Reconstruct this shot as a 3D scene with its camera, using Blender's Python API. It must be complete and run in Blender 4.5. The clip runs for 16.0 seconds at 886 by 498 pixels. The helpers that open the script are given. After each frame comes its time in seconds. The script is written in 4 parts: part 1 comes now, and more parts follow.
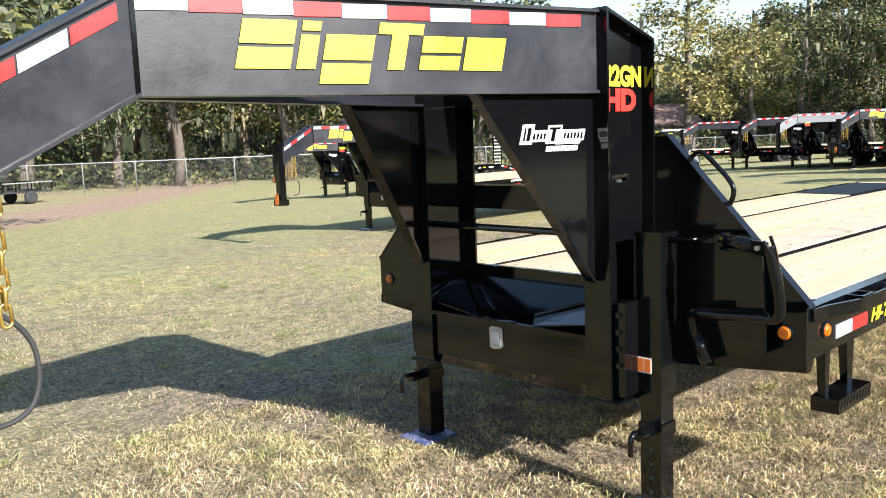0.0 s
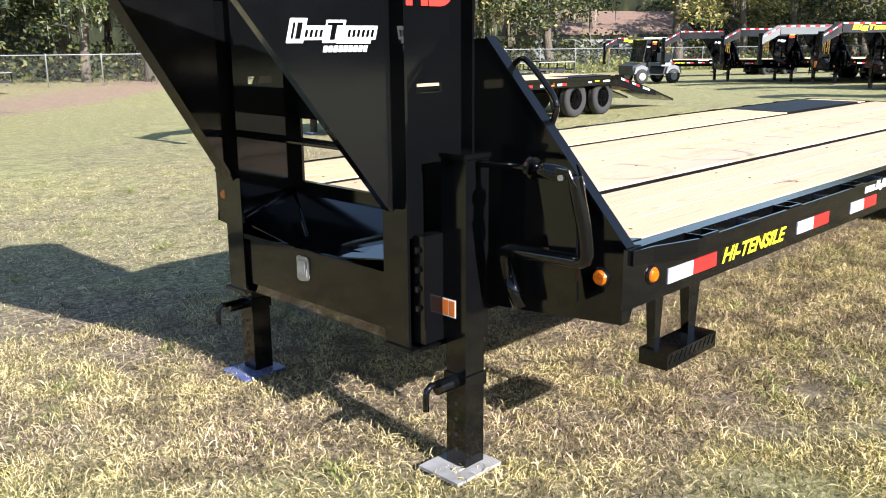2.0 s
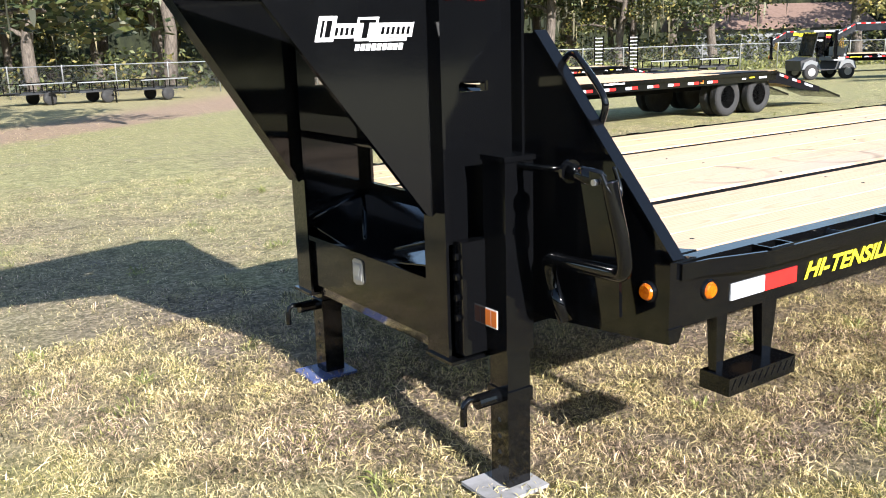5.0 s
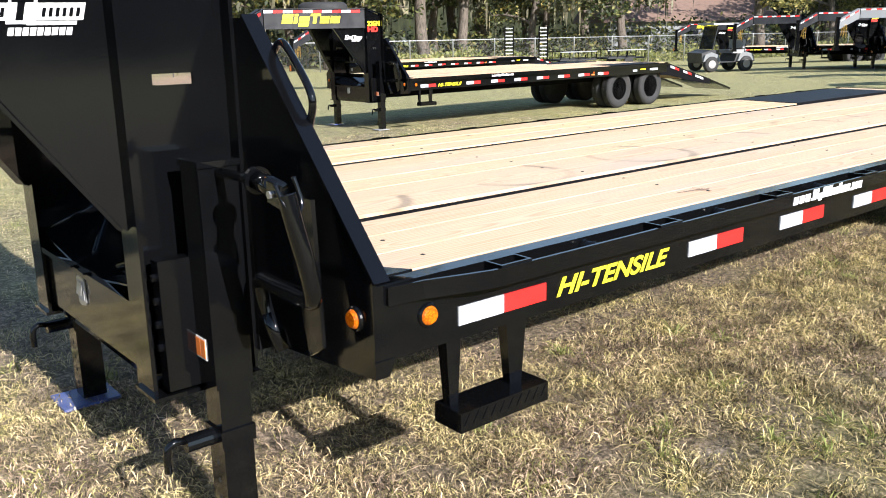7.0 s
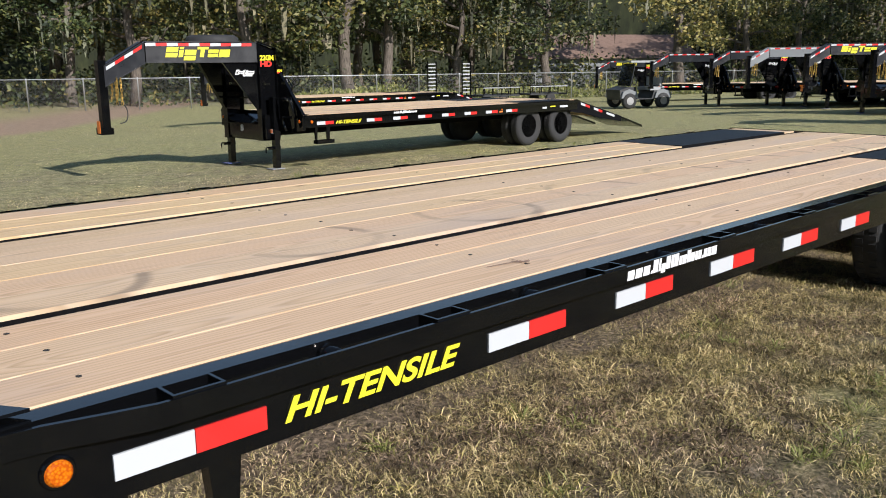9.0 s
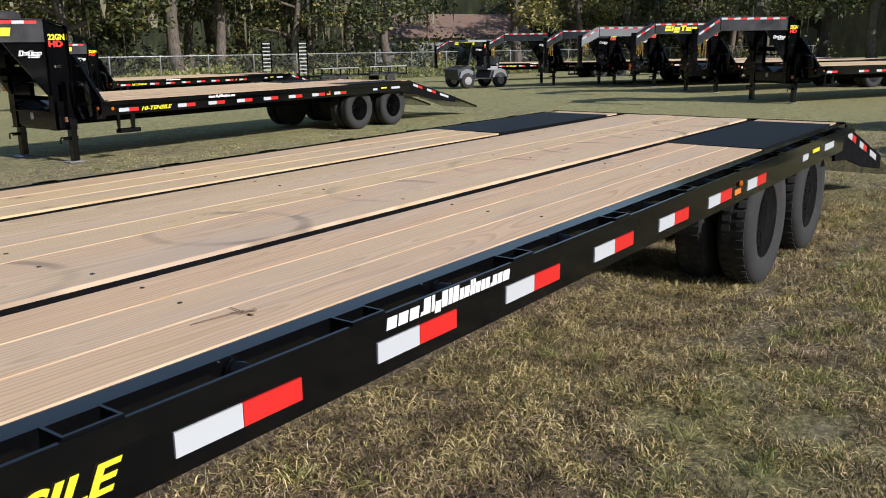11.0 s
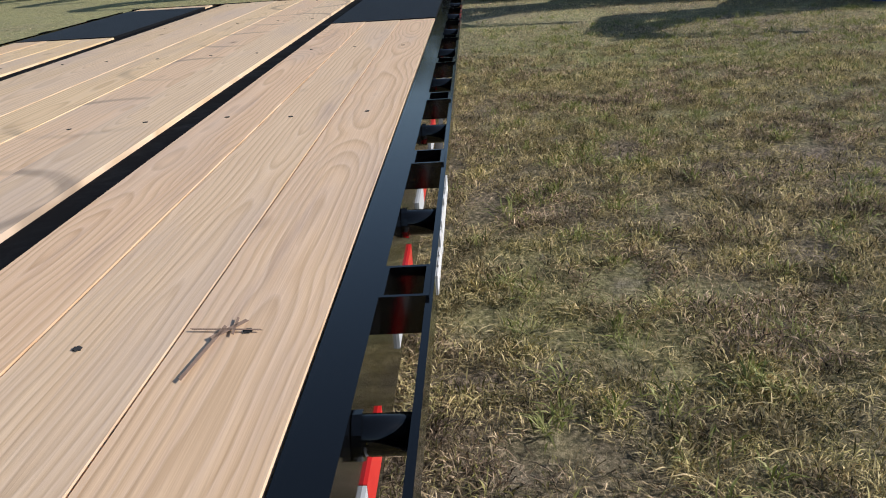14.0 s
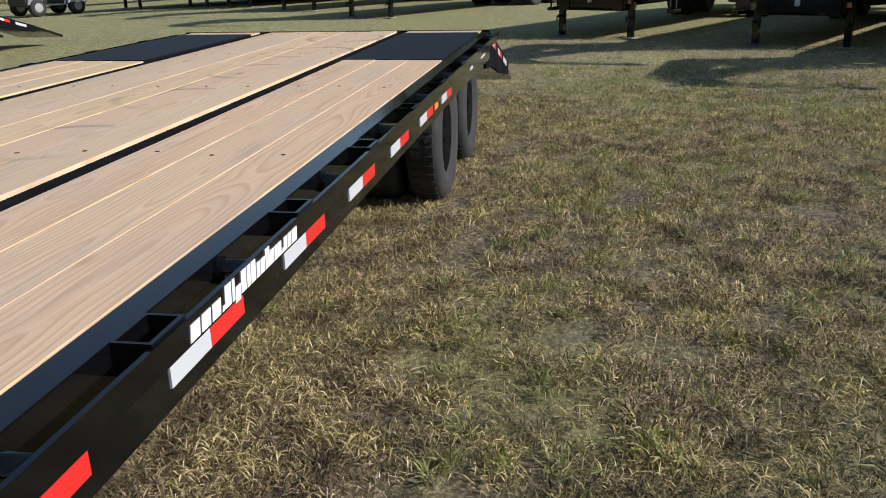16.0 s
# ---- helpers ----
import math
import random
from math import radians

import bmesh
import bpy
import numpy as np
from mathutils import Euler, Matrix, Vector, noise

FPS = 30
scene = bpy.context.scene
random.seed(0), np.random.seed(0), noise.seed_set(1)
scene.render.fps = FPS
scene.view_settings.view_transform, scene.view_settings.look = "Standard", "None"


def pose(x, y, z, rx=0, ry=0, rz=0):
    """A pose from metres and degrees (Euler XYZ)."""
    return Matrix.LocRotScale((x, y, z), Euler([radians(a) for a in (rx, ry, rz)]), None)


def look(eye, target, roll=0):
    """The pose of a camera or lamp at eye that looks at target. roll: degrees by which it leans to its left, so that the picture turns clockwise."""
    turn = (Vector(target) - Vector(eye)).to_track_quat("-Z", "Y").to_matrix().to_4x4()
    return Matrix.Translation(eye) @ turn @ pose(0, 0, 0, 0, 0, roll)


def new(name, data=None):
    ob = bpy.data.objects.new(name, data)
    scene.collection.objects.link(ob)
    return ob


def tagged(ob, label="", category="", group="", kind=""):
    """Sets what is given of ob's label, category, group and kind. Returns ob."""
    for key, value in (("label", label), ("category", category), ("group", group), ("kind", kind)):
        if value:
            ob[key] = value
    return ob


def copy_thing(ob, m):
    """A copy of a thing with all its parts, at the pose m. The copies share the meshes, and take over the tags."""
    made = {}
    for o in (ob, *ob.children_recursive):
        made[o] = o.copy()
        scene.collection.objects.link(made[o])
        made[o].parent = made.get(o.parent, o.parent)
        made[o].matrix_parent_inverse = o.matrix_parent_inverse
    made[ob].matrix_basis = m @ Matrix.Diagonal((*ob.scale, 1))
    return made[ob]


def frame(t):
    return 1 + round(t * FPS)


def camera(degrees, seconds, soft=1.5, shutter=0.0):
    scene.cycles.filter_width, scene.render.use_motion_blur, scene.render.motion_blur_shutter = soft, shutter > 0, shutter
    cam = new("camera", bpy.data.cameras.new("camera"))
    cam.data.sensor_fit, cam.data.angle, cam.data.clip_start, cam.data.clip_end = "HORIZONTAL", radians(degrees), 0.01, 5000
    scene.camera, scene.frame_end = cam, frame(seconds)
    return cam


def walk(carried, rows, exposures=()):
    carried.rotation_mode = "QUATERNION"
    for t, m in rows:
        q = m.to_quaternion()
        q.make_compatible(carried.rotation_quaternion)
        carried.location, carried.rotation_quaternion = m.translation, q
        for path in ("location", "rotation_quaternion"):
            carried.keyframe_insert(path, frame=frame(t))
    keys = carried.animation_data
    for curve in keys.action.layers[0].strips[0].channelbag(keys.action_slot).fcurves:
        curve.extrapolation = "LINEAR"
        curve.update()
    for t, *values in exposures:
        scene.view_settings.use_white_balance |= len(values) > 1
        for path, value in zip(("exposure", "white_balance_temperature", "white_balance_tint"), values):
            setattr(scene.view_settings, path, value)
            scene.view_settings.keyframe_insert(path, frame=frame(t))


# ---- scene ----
cam = camera(54.8, 16.0, soft=1.0)
PATH = [
    (0, (-3.634, -1.302, 1.584), (-2.246, 0.114, 1.328), -2.1),
    (0.5, (-3.378, -1.454, 1.601), (-1.948, -0.086, 1.313), -2.4),
    (1, (-3.142, -1.61, 1.591), (-1.676, -0.289, 1.264), 0.4),
    (1.5, (-2.87, -1.566, 1.541), (-1.379, -0.298, 1.129), -0.0),
    (2, (-2.732, -1.459, 1.554), (-1.356, -0.088, 1.08), -0.4),
    (2.5, (-2.675, -1.513, 1.556), (-1.46, -0.008, 1.047), 0.3),
    (3, (-2.623, -1.649, 1.542), (-1.562, -0.02, 1.074), 1.2),
    (3.2, (-2.597, -1.682, 1.551), (-1.57, -0.032, 1.08), 0.8),
    (5.3, (-2.286, -1.554, 1.524), (-1.168, 0.035, 1.049), -2.5),
    (5.5, (-2.246, -1.508, 1.514), (-1.107, 0.059, 1.015), -2.3),
    (6, (-2.079, -1.516, 1.508), (-0.972, 0.069, 0.995), -3.3),
    (6.5, (-1.862, -1.694, 1.527), (-0.748, -0.107, 1.039), -0.8),
    (7, (-1.611, -1.687, 1.514), (-0.378, -0.192, 1.019), -1.0),
    (7.5, (-1.418, -1.548, 1.519), (-0.112, -0.111, 1.04), -0.4),
    (8, (-1.238, -1.44, 1.511), (0.114, -0.034, 1.07), -2.0),
    (8.5, (-1.003, -1.472, 1.505), (0.352, -0.068, 1.068), -2.7),
    (9, (-0.773, -1.545, 1.514), (0.586, -0.139, 1.093), -0.5),
    (9.2, (-0.711, -1.55, 1.507), (0.654, -0.149, 1.089), -1.1),
    (11.3, (0.039, -1.232, 1.51), (1.643, -0.131, 1.042), 0.4),
    (11.5, (0.074, -1.163, 1.477), (1.695, -0.088, 1.012), 1.0),
    (12, (0.127, -0.914, 1.434), (1.894, -0.138, 0.911), -3.4),
    (12.5, (0.174, -0.711, 1.412), (1.997, -0.129, 0.831), -3.5),
    (13, (0.319, -0.497, 1.407), (2.159, -0.012, 0.792), -5.1),
    (13.5, (0.313, -0.314, 1.387), (2.182, -0.057, 0.724), -4.2),
    (14, (0.248, -0.154, 1.38), (2.114, -0.053, 0.667), -3.8),
    (14.5, (0.229, -0.095, 1.391), (2.097, -0.039, 0.677), -1.8),
    (15, (0.231, -0.148, 1.41), (2.12, -0.085, 0.753), -2.0),
    (15.5, (0.23, -0.358, 1.431), (2.112, -0.17, 0.781), -4.2),
    (16, (0.242, -0.702, 1.444), (2.109, -0.395, 0.796), -1.3),
]
walk(cam, [(t, look(eye, target, roll)) for t, eye, target, roll in PATH], [(0, 1.36), (5.0, 1.34), (6.6, 1.28), (8, 0.72), (9, 0.36), (11.3, 0.12), (13, 0.2), (16, 0.22)])

# ---------------------------------------------------------------- light
world = bpy.data.worlds.new("world")
scene.world = world
world.use_nodes = True
wn = world.node_tree.nodes
sky = wn.new("ShaderNodeTexSky")
sky.sky_type = "NISHITA"
sky.sun_disc = False
SUN = Vector((-0.07, -0.88, 0.47)).normalized()
sky.sun_elevation = math.asin(SUN.z)
sky.sun_rotation = math.atan2(SUN.x, SUN.y)
sky.air_density, sky.dust_density, sky.ozone_density = 1.0, 0.25, 1.0
wn["Background"].inputs["Strength"].default_value = 0.1
world.node_tree.links.new(sky.outputs[0], wn["Background"].inputs[0])
sun_data = bpy.data.lights.new("sun", "SUN")
sun_data.energy, sun_data.angle, sun_data.color = 4.9, radians(0.55), (1.0, 0.96, 0.93)
sun = new("sun", sun_data)
sun.matrix_world = look(SUN * 50, (0, 0, 0))

# ---------------------------------------------------------------- materials


def material(name, rough=0.5, metal=0.0, coat=0.0):
    m = bpy.data.materials.new(name)
    m.use_nodes = True
    b = m.node_tree.nodes["Principled BSDF"]
    b.inputs["Roughness"].default_value = rough
    b.inputs["Metallic"].default_value = metal
    b.inputs["Coat Weight"].default_value = coat
    b.inputs["Coat Roughness"].default_value = 0.06
    return m, m.node_tree.nodes, m.node_tree.links, b


def tex(nodes, links, kind, scale, coords=None, **values):
    n = nodes.new(kind)
    n.inputs["Scale"].default_value = scale
    for key, value in values.items():
        n.inputs[key].default_value = value
    if coords is not None:
        links.new(coords, n.inputs["Vector"])
    return n


def ramp(nodes, links, source, stops):
    r = nodes.new("ShaderNodeValToRGB")
    while len(r.color_ramp.elements) < len(stops):
        r.color_ramp.elements.new(0.5)
    for e, (p, c) in zip(r.color_ramp.elements, stops):
        e.position, e.color = p, (*c, 1)
    links.new(source, r.inputs[0])
    return r.outputs[0]


def mix(nodes, links, fac, a, b, mode="MIX"):
    n = nodes.new("ShaderNodeMix")
    n.data_type, n.blend_type = "RGBA", mode
    for socket, v in ((n.inputs[0], fac), (n.inputs[6], a), (n.inputs[7], b)):
        if isinstance(v, (int, float)):
            socket.default_value = v
        elif isinstance(v, tuple):
            socket.default_value = (*v, 1)
        else:
            links.new(v, socket)
    return n.outputs[2]


def bump(nodes, links, b, height, strength, distance):
    n = nodes.new("ShaderNodeBump")
    n.inputs["Strength"].default_value, n.inputs["Distance"].default_value = strength, distance
    links.new(height, n.inputs["Height"])
    links.new(n.outputs[0], b.inputs["Normal"])
    return n


def painted(name, colour, rough=0.3, coat=0.4, dirt=(0.16, 0.14, 0.11), dirty=0.25, relief=0.05):
    """Sprayed steel: slight orange peel, scuffs and dust."""
    m, n, l, b = material(name, rough, 0.0, coat)
    geo = n.new("ShaderNodeTexCoord").outputs["Object"]
    fine = tex(n, l, "ShaderNodeTexNoise", 90, geo, Detail=4.0)
    wide = tex(n, l, "ShaderNodeTexNoise", 3.2, geo, Detail=8.0, Roughness=0.7)
    mask = ramp(n, l, wide.outputs[0], [(0.52, (0, 0, 0)), (0.78, (dirty,) * 3)])
    l.new(mix(n, l, mask, colour, dirt), b.inputs["Base Color"])
    rr = ramp(n, l, wide.outputs[0], [(0.3, (rough * 0.7,) * 3), (0.75, (rough * 1.6,) * 3)])
    l.new(rr, b.inputs["Roughness"])
    bump(n, l, b, fine.outputs[0], relief, 0.002)
    return m


BLACK = painted("black_gloss_paint", (0.0028, 0.003, 0.0036), 0.09, 0.12, (0.016, 0.016, 0.016), 0.1, 0.03)
BLACK.node_tree.nodes["Principled BSDF"].inputs["Specular IOR Level"].default_value = 0.36
NECK = painted("black_satin_paint", (0.012, 0.0125, 0.016), 0.36, 0.1, (0.045, 0.045, 0.052), 0.5, 0.12)
GREY = painted("grey_paint", (0.2, 0.21, 0.22), 0.35, 0.3)
RED = painted("red_reflective", (0.62, 0.02, 0.018), 0.35, 0.3, (0.3, 0.05, 0.04), 0.2)
WHITE = painted("white_reflective", (0.5, 0.52, 0.55), 0.4, 0.2, (0.45, 0.43, 0.4), 0.25)
YELLOW = painted("yellow_vinyl", (0.8, 0.72, 0.03), 0.4, 0.1, (0.5, 0.45, 0.1), 0.15)
REDV = painted("red_vinyl", (0.75, 0.03, 0.02), 0.4, 0.1, (0.4, 0.08, 0.05), 0.15)
WVINYL = painted("white_vinyl", (0.78, 0.78, 0.78), 0.4, 0.1, (0.5, 0.5, 0.5), 0.15)
ORANGE = painted("orange_label", (0.8, 0.2, 0.03), 0.45, 0.0)
BLUE = painted("blue_grey_plate", (0.06, 0.085, 0.24), 0.45, 0.2, (0.3, 0.3, 0.32), 0.8)
STEEL = painted("bare_steel", (0.45, 0.45, 0.46), 0.35, 0.0, (0.2, 0.18, 0.15), 0.5, 0.1)
GALV = painted("galvanised_steel", (0.42, 0.43, 0.44), 0.45, 0.0, (0.25, 0.24, 0.22), 0.4, 0.1)
for mm in (STEEL, GALV):
    mm.node_tree.nodes["Principled BSDF"].inputs["Metallic"].default_value = 0.8
GOLD = painted("zinc_plated_gold", (0.75, 0.5, 0.14), 0.3, 0.0, (0.3, 0.2, 0.08), 0.3)
GOLD.node_tree.nodes["Principled BSDF"].inputs["Metallic"].default_value = 0.9
RUBBER = painted("tyre_rubber", (0.025, 0.025, 0.026), 0.75, 0.0, (0.09, 0.08, 0.07), 0.5, 0.25)
BASEP = painted("worn_base_plate", (0.33, 0.33, 0.34), 0.5, 0.0, (0.1, 0.09, 0.08), 0.7, 0.3)
PLASTIC = painted("dark_plastic", (0.03, 0.032, 0.035), 0.45, 0.0)
SEATM = painted("grey_vinyl_seat", (0.3, 0.31, 0.32), 0.5, 0.0)
SCUFF = painted("dark_scuff", (0.2, 0.12, 0.085), 0.8, 0.0, (0.4, 0.29, 0.21), 0.9)
ROOFT = painted("brown_roof_shingles", (0.2, 0.13, 0.1), 0.85, 0.0, (0.1, 0.07, 0.06), 0.8, 0.4)


def amber():
    m, n, l, b = material("amber_lens", 0.15, 0.0, 0.5)
    co = n.new("ShaderNodeTexCoord").outputs["Object"]
    v = tex(n, l, "ShaderNodeTexVoronoi", 160, co)
    l.new(ramp(n, l, v.outputs["Distance"], [(0.0, (0.72, 0.22, 0.006)), (0.7, (0.42, 0.07, 0.002))]), b.inputs["Base Color"])
    bump(n, l, b, v.outputs["Distance"], 0.3, 0.002)
    return m


AMBER = amber()


def pine():
    """Treated pine boards, grain along x, arched figure; each board its own tint."""
    m, n, l, b = material("pine_planks", 0.6)
    co = n.new("ShaderNodeTexCoord").outputs["Object"]
    info = n.new("ShaderNodeObjectInfo")
    shift = n.new("ShaderNodeVectorMath")
    shift.operation = "MULTIPLY_ADD"
    l.new(info.outputs["Random"], shift.inputs[0])
    shift.inputs[1].default_value = (37.0, 11.0, 5.0)
    l.new(co, shift.inputs[2])

    def calc(op, a, c, d=0.0):
        k = n.new("ShaderNodeMath")
        k.operation = op
        for socket, v in zip(k.inputs, (a, c, d)):
            if isinstance(v, (int, float)):
                socket.default_value = v
            else:
                l.new(v, socket)
        return k.outputs[0]

    def stretched(scale):
        mp = n.new("ShaderNodeMapping")
        mp.inputs["Scale"].default_value = scale
        l.new(shift.outputs[0], mp.inputs[0])
        return mp.outputs[0]

    sep = n.new("ShaderNodeSeparateXYZ")
    l.new(co, sep.inputs[0])
    slow = tex(n, l, "ShaderNodeTexNoise", 1.0, stretched((0.75, 1.2, 1.2)), Detail=2.5, Roughness=0.45)
    wob = tex(n, l, "ShaderNodeTexNoise", 1.0, stretched((2.2, 9, 9)), Detail=3.0)
    y = calc("WRAP", calc("MULTIPLY_ADD", info.outputs["Random"], 0.37, sep.outputs[1]), 0.1, -0.1)
    y = calc("MULTIPLY_ADD", wob.outputs[0], 0.035, y)
    z = calc("MULTIPLY_ADD", slow.outputs[0], 0.34, -0.13)
    comb = n.new("ShaderNodeCombineXYZ")
    l.new(y, comb.inputs[1])
    l.new(z, comb.inputs[2])
    w = n.new("ShaderNodeTexWave")
    w.wave_type, w.rings_direction, w.wave_profile = "RINGS", "X", "SAW"
    w.inputs["Scale"].default_value = 21
    w.inputs["Distortion"].default_value = 0.6
    w.inputs["Detail"].default_value = 2.0
    l.new(comb.outputs[0], w.inputs["Vector"])
    fibre = tex(n, l, "ShaderNodeTexNoise", 1.0, stretched((2.0, 130, 60)), Detail=5.0)
    blot = tex(n, l, "ShaderNodeTexNoise", 1.5, stretched((0.5, 2.0, 1.0)), Detail=7.0, Roughness=0.65)
    base = ramp(n, l, w.outputs[0], [(0.0, (0.74, 0.565, 0.4)), (0.5, (0.7, 0.515, 0.335)), (0.86, (0.52, 0.365, 0.22)), (1.0, (0.68, 0.52, 0.37))])
    c = mix(n, l, 0.28, base, ramp(n, l, fibre.outputs[0], [(0.3, (0.42, 0.28, 0.18)), (0.62, (0.7, 0.56, 0.41))]))
    tint = ramp(n, l, info.outputs["Random"], [(0.0, (1.02, 0.93, 0.88)), (0.3, (1.0, 0.98, 0.95)), (0.6, (1.06, 1.0, 0.8)), (0.8, (0.9, 0.87, 0.84)), (1.0, (1.06, 0.93, 0.74))])
    c = mix(n, l, 1.0, c, tint, "MULTIPLY")
    c = mix(n, l, ramp(n, l, blot.outputs[0], [(0.5, (0, 0, 0)), (0.72, (0.7,) * 3)]), c, (0.52, 0.4, 0.32))
    stain = tex(n, l, "ShaderNodeTexNoise", 1.0, stretched((1.1, 16, 4)), Detail=6.0, Roughness=0.6)
    c = mix(n, l, ramp(n, l, stain.outputs[0], [(0.6, (0, 0, 0)), (0.74, (0.55,) * 3)]), c, (0.36, 0.25, 0.2))
    kn = tex(n, l, "ShaderNodeTexVoronoi", 1.9, stretched((0.8, 1.7, 1.7)))
    c = mix(n, l, ramp(n, l, kn.outputs["Distance"], [(0.02, (0.9,) * 3), (0.035, (0.35,) * 3), (0.09, (0, 0, 0))]), c, (0.15, 0.08, 0.045))
    dx = calc("WRAP", calc("ADD", sep.outputs[0], -2.77), 0.45, -0.45)
    dy = calc("ADD", calc("MULTIPLY_ADD", wob.outputs[0], 0.05, sep.outputs[1]), -1.0)
    rad = calc("SQRT", calc("ADD", calc("MULTIPLY", dx, dx), calc("MULTIPLY", dy, dy)), 0.0)
    am = ramp(n, l, rad, [(0.235, (0, 0, 0)), (0.255, (0.6,) * 3), (0.275, (0.6,) * 3), (0.3, (0, 0, 0))])
    patch = ramp(n, l, slow.outputs[0], [(0.48, (0, 0, 0)), (0.56, (1, 1, 1))])
    c = mix(n, l, mix(n, l, 1.0, am, patch, "MULTIPLY"), c, (0.2, 0.15, 0.11))
    l.new(c, b.inputs["Base Color"])
    bump(n, l, b, fibre.outputs[0], 0.22, 0.003)
    return m


PINE = pine()


def diamond():
    m, n, l, b = material("black_tread_plate", 0.5, 0.0, 0.0)
    b.inputs["Base Color"].default_value = (0.006, 0.006, 0.007, 1)
    b.inputs["Specular IOR Level"].default_value = 0.22
    co = n.new("ShaderNodeTexCoord").outputs["Object"]
    mp = n.new("ShaderNodeMapping")
    mp.inputs["Rotation"].default_value = (0, 0, radians(45))
    l.new(co, mp.inputs[0])
    ch = tex(n, l, "ShaderNodeTexVoronoi", 34, mp.outputs[0], Randomness=0.0)
    bump(n, l, b, ch.outputs["Distance"], 0.6, 0.004)
    return m


TREAD = diamond()
STRIP = painted("worn_black_paint", (0.006, 0.006, 0.007), 0.8, 0.0, (0.012, 0.012, 0.012), 0.3)
STRIP.node_tree.nodes["Principled BSDF"].inputs["Specular IOR Level"].default_value = 0.06


def far_gain(n, l, co, c):
    """Brightens colour with distance: part paler lawn, part the sun-facing views' light painted in."""
    dist = n.new("ShaderNodeVectorMath")
    dist.operation = "DISTANCE"
    l.new(co, dist.inputs[0])
    dist.inputs[1].default_value = (5.5, -1.5, 0.0)
    f = n.new("ShaderNodeMapRange")
    l.new(dist.outputs["Value"], f.inputs[0])
    f.inputs[1].default_value, f.inputs[2].default_value = 4.0, 7.5
    return mix(n, l, 1.0, c, mix(n, l, f.outputs[0], (1.27, 1.16, 1.16), (1.64, 1.52, 1.62)), "MULTIPLY")


def ground_material():
    """Patchy lawn: sand, dry straw and green, at three scales."""
    m, n, l, b = material("lawn", 0.95)
    co = n.new("ShaderNodeTexCoord").outputs["Object"]
    big = tex(n, l, "ShaderNodeTexNoise", 0.16, co, Detail=5.0, Roughness=0.6)
    mid = tex(n, l, "ShaderNodeTexNoise", 1.6, co, Detail=6.0, Roughness=0.65)
    fin = tex(n, l, "ShaderNodeTexNoise", 38, co, Detail=6.0, Roughness=0.75)
    green = ramp(n, l, fin.outputs[0], [(0.3, (0.06, 0.068, 0.022)), (0.5, (0.19, 0.2, 0.075)), (0.72, (0.42, 0.41, 0.21))])
    straw = ramp(n, l, fin.outputs[0], [(0.35, (0.022, 0.018, 0.013)), (0.5, (0.12, 0.094, 0.07)), (0.7, (0.38, 0.315, 0.235))])
    dist = n.new("ShaderNodeVectorMath")
    dist.operation = "DISTANCE"
    l.new(co, dist.inputs[0])
    dist.inputs[1].default_value = (4.0, -1.5, 0.0)
    add = n.new("ShaderNodeMath")
    add.operation = "MULTIPLY_ADD"
    l.new(dist.outputs["Value"], add.inputs[0])
    add.inputs[1].default_value = 0.022
    l.new(big.outputs[0], add.inputs[2])
    c = mix(n, l, ramp(n, l, add.outputs[0], [(0.52, (0.08,) * 3), (0.8, (0.85,) * 3)]), straw, green)
    # trodden sandy earth below the oak and along the fence
    dot = n.new("ShaderNodeVectorMath")
    dot.operation = "DOT_PRODUCT"
    l.new(co, dot.inputs[0])
    dot.inputs[1].default_value = (-0.74, 0.67, 0.0)
    edge = n.new("ShaderNodeMath")
    edge.operation = "MULTIPLY_ADD"
    l.new(mid.outputs[0], edge.inputs[0])
    edge.inputs[1].default_value = 3.0
    l.new(dot.outputs["Value"], edge.inputs[2])
    earth = ramp(n, l, fin.outputs[0], [(0.3, (0.13, 0.085, 0.06)), (0.7, (0.3, 0.22, 0.16))])
    fac = n.new("ShaderNodeMapRange")
    l.new(edge.outputs[0], fac.inputs[0])
    fac.inputs[1].default_value, fac.inputs[2].default_value = 13.4, 14.2
    fac.inputs[4].default_value = 0.8
    back = n.new("ShaderNodeMapRange")
    l.new(edge.outputs[0], back.inputs[0])
    back.inputs[1].default_value, back.inputs[2].default_value = 17.0, 19.5
    back.inputs[3].default_value, back.inputs[4].default_value = 1.0, 0.25
    band = n.new("ShaderNodeMath")
    band.operation = "MULTIPLY"
    l.new(fac.outputs[0], band.inputs[0])
    l.new(back.outputs[0], band.inputs[1])
    # greener and paler drifts over the open lawn
    drift = tex(n, l, "ShaderNodeTexNoise", 0.45, co, Detail=4.0, Roughness=0.6)
    c = mix(n, l, ramp(n, l, drift.outputs[0], [(0.5, (0, 0, 0)), (0.66, (0.75,) * 3)]), c, green)
    c = mix(n, l, band.outputs[0], c, earth)
    clod = tex(n, l, "ShaderNodeTexNoise", 7.0, co, Detail=7.0, Roughness=0.75)
    c = mix(n, l, 1.0, c, ramp(n, l, clod.outputs[0], [(0.36, (0.55, 0.54, 0.52)), (0.52, (1.0, 1.0, 1.0)), (0.68, (1.32, 1.28, 1.22))]), "MULTIPLY")
    sand = ramp(n, l, fin.outputs[0], [(0.3, (0.18, 0.14, 0.11)), (0.7, (0.42, 0.36, 0.29))])
    c = far_gain(n, l, co, c)
    c = mix(n, l, ramp(n, l, mid.outputs[0], [(0.6, (0, 0, 0)), (0.72, (0.75,) * 3)]), c, sand)
    l.new(c, b.inputs["Base Color"])
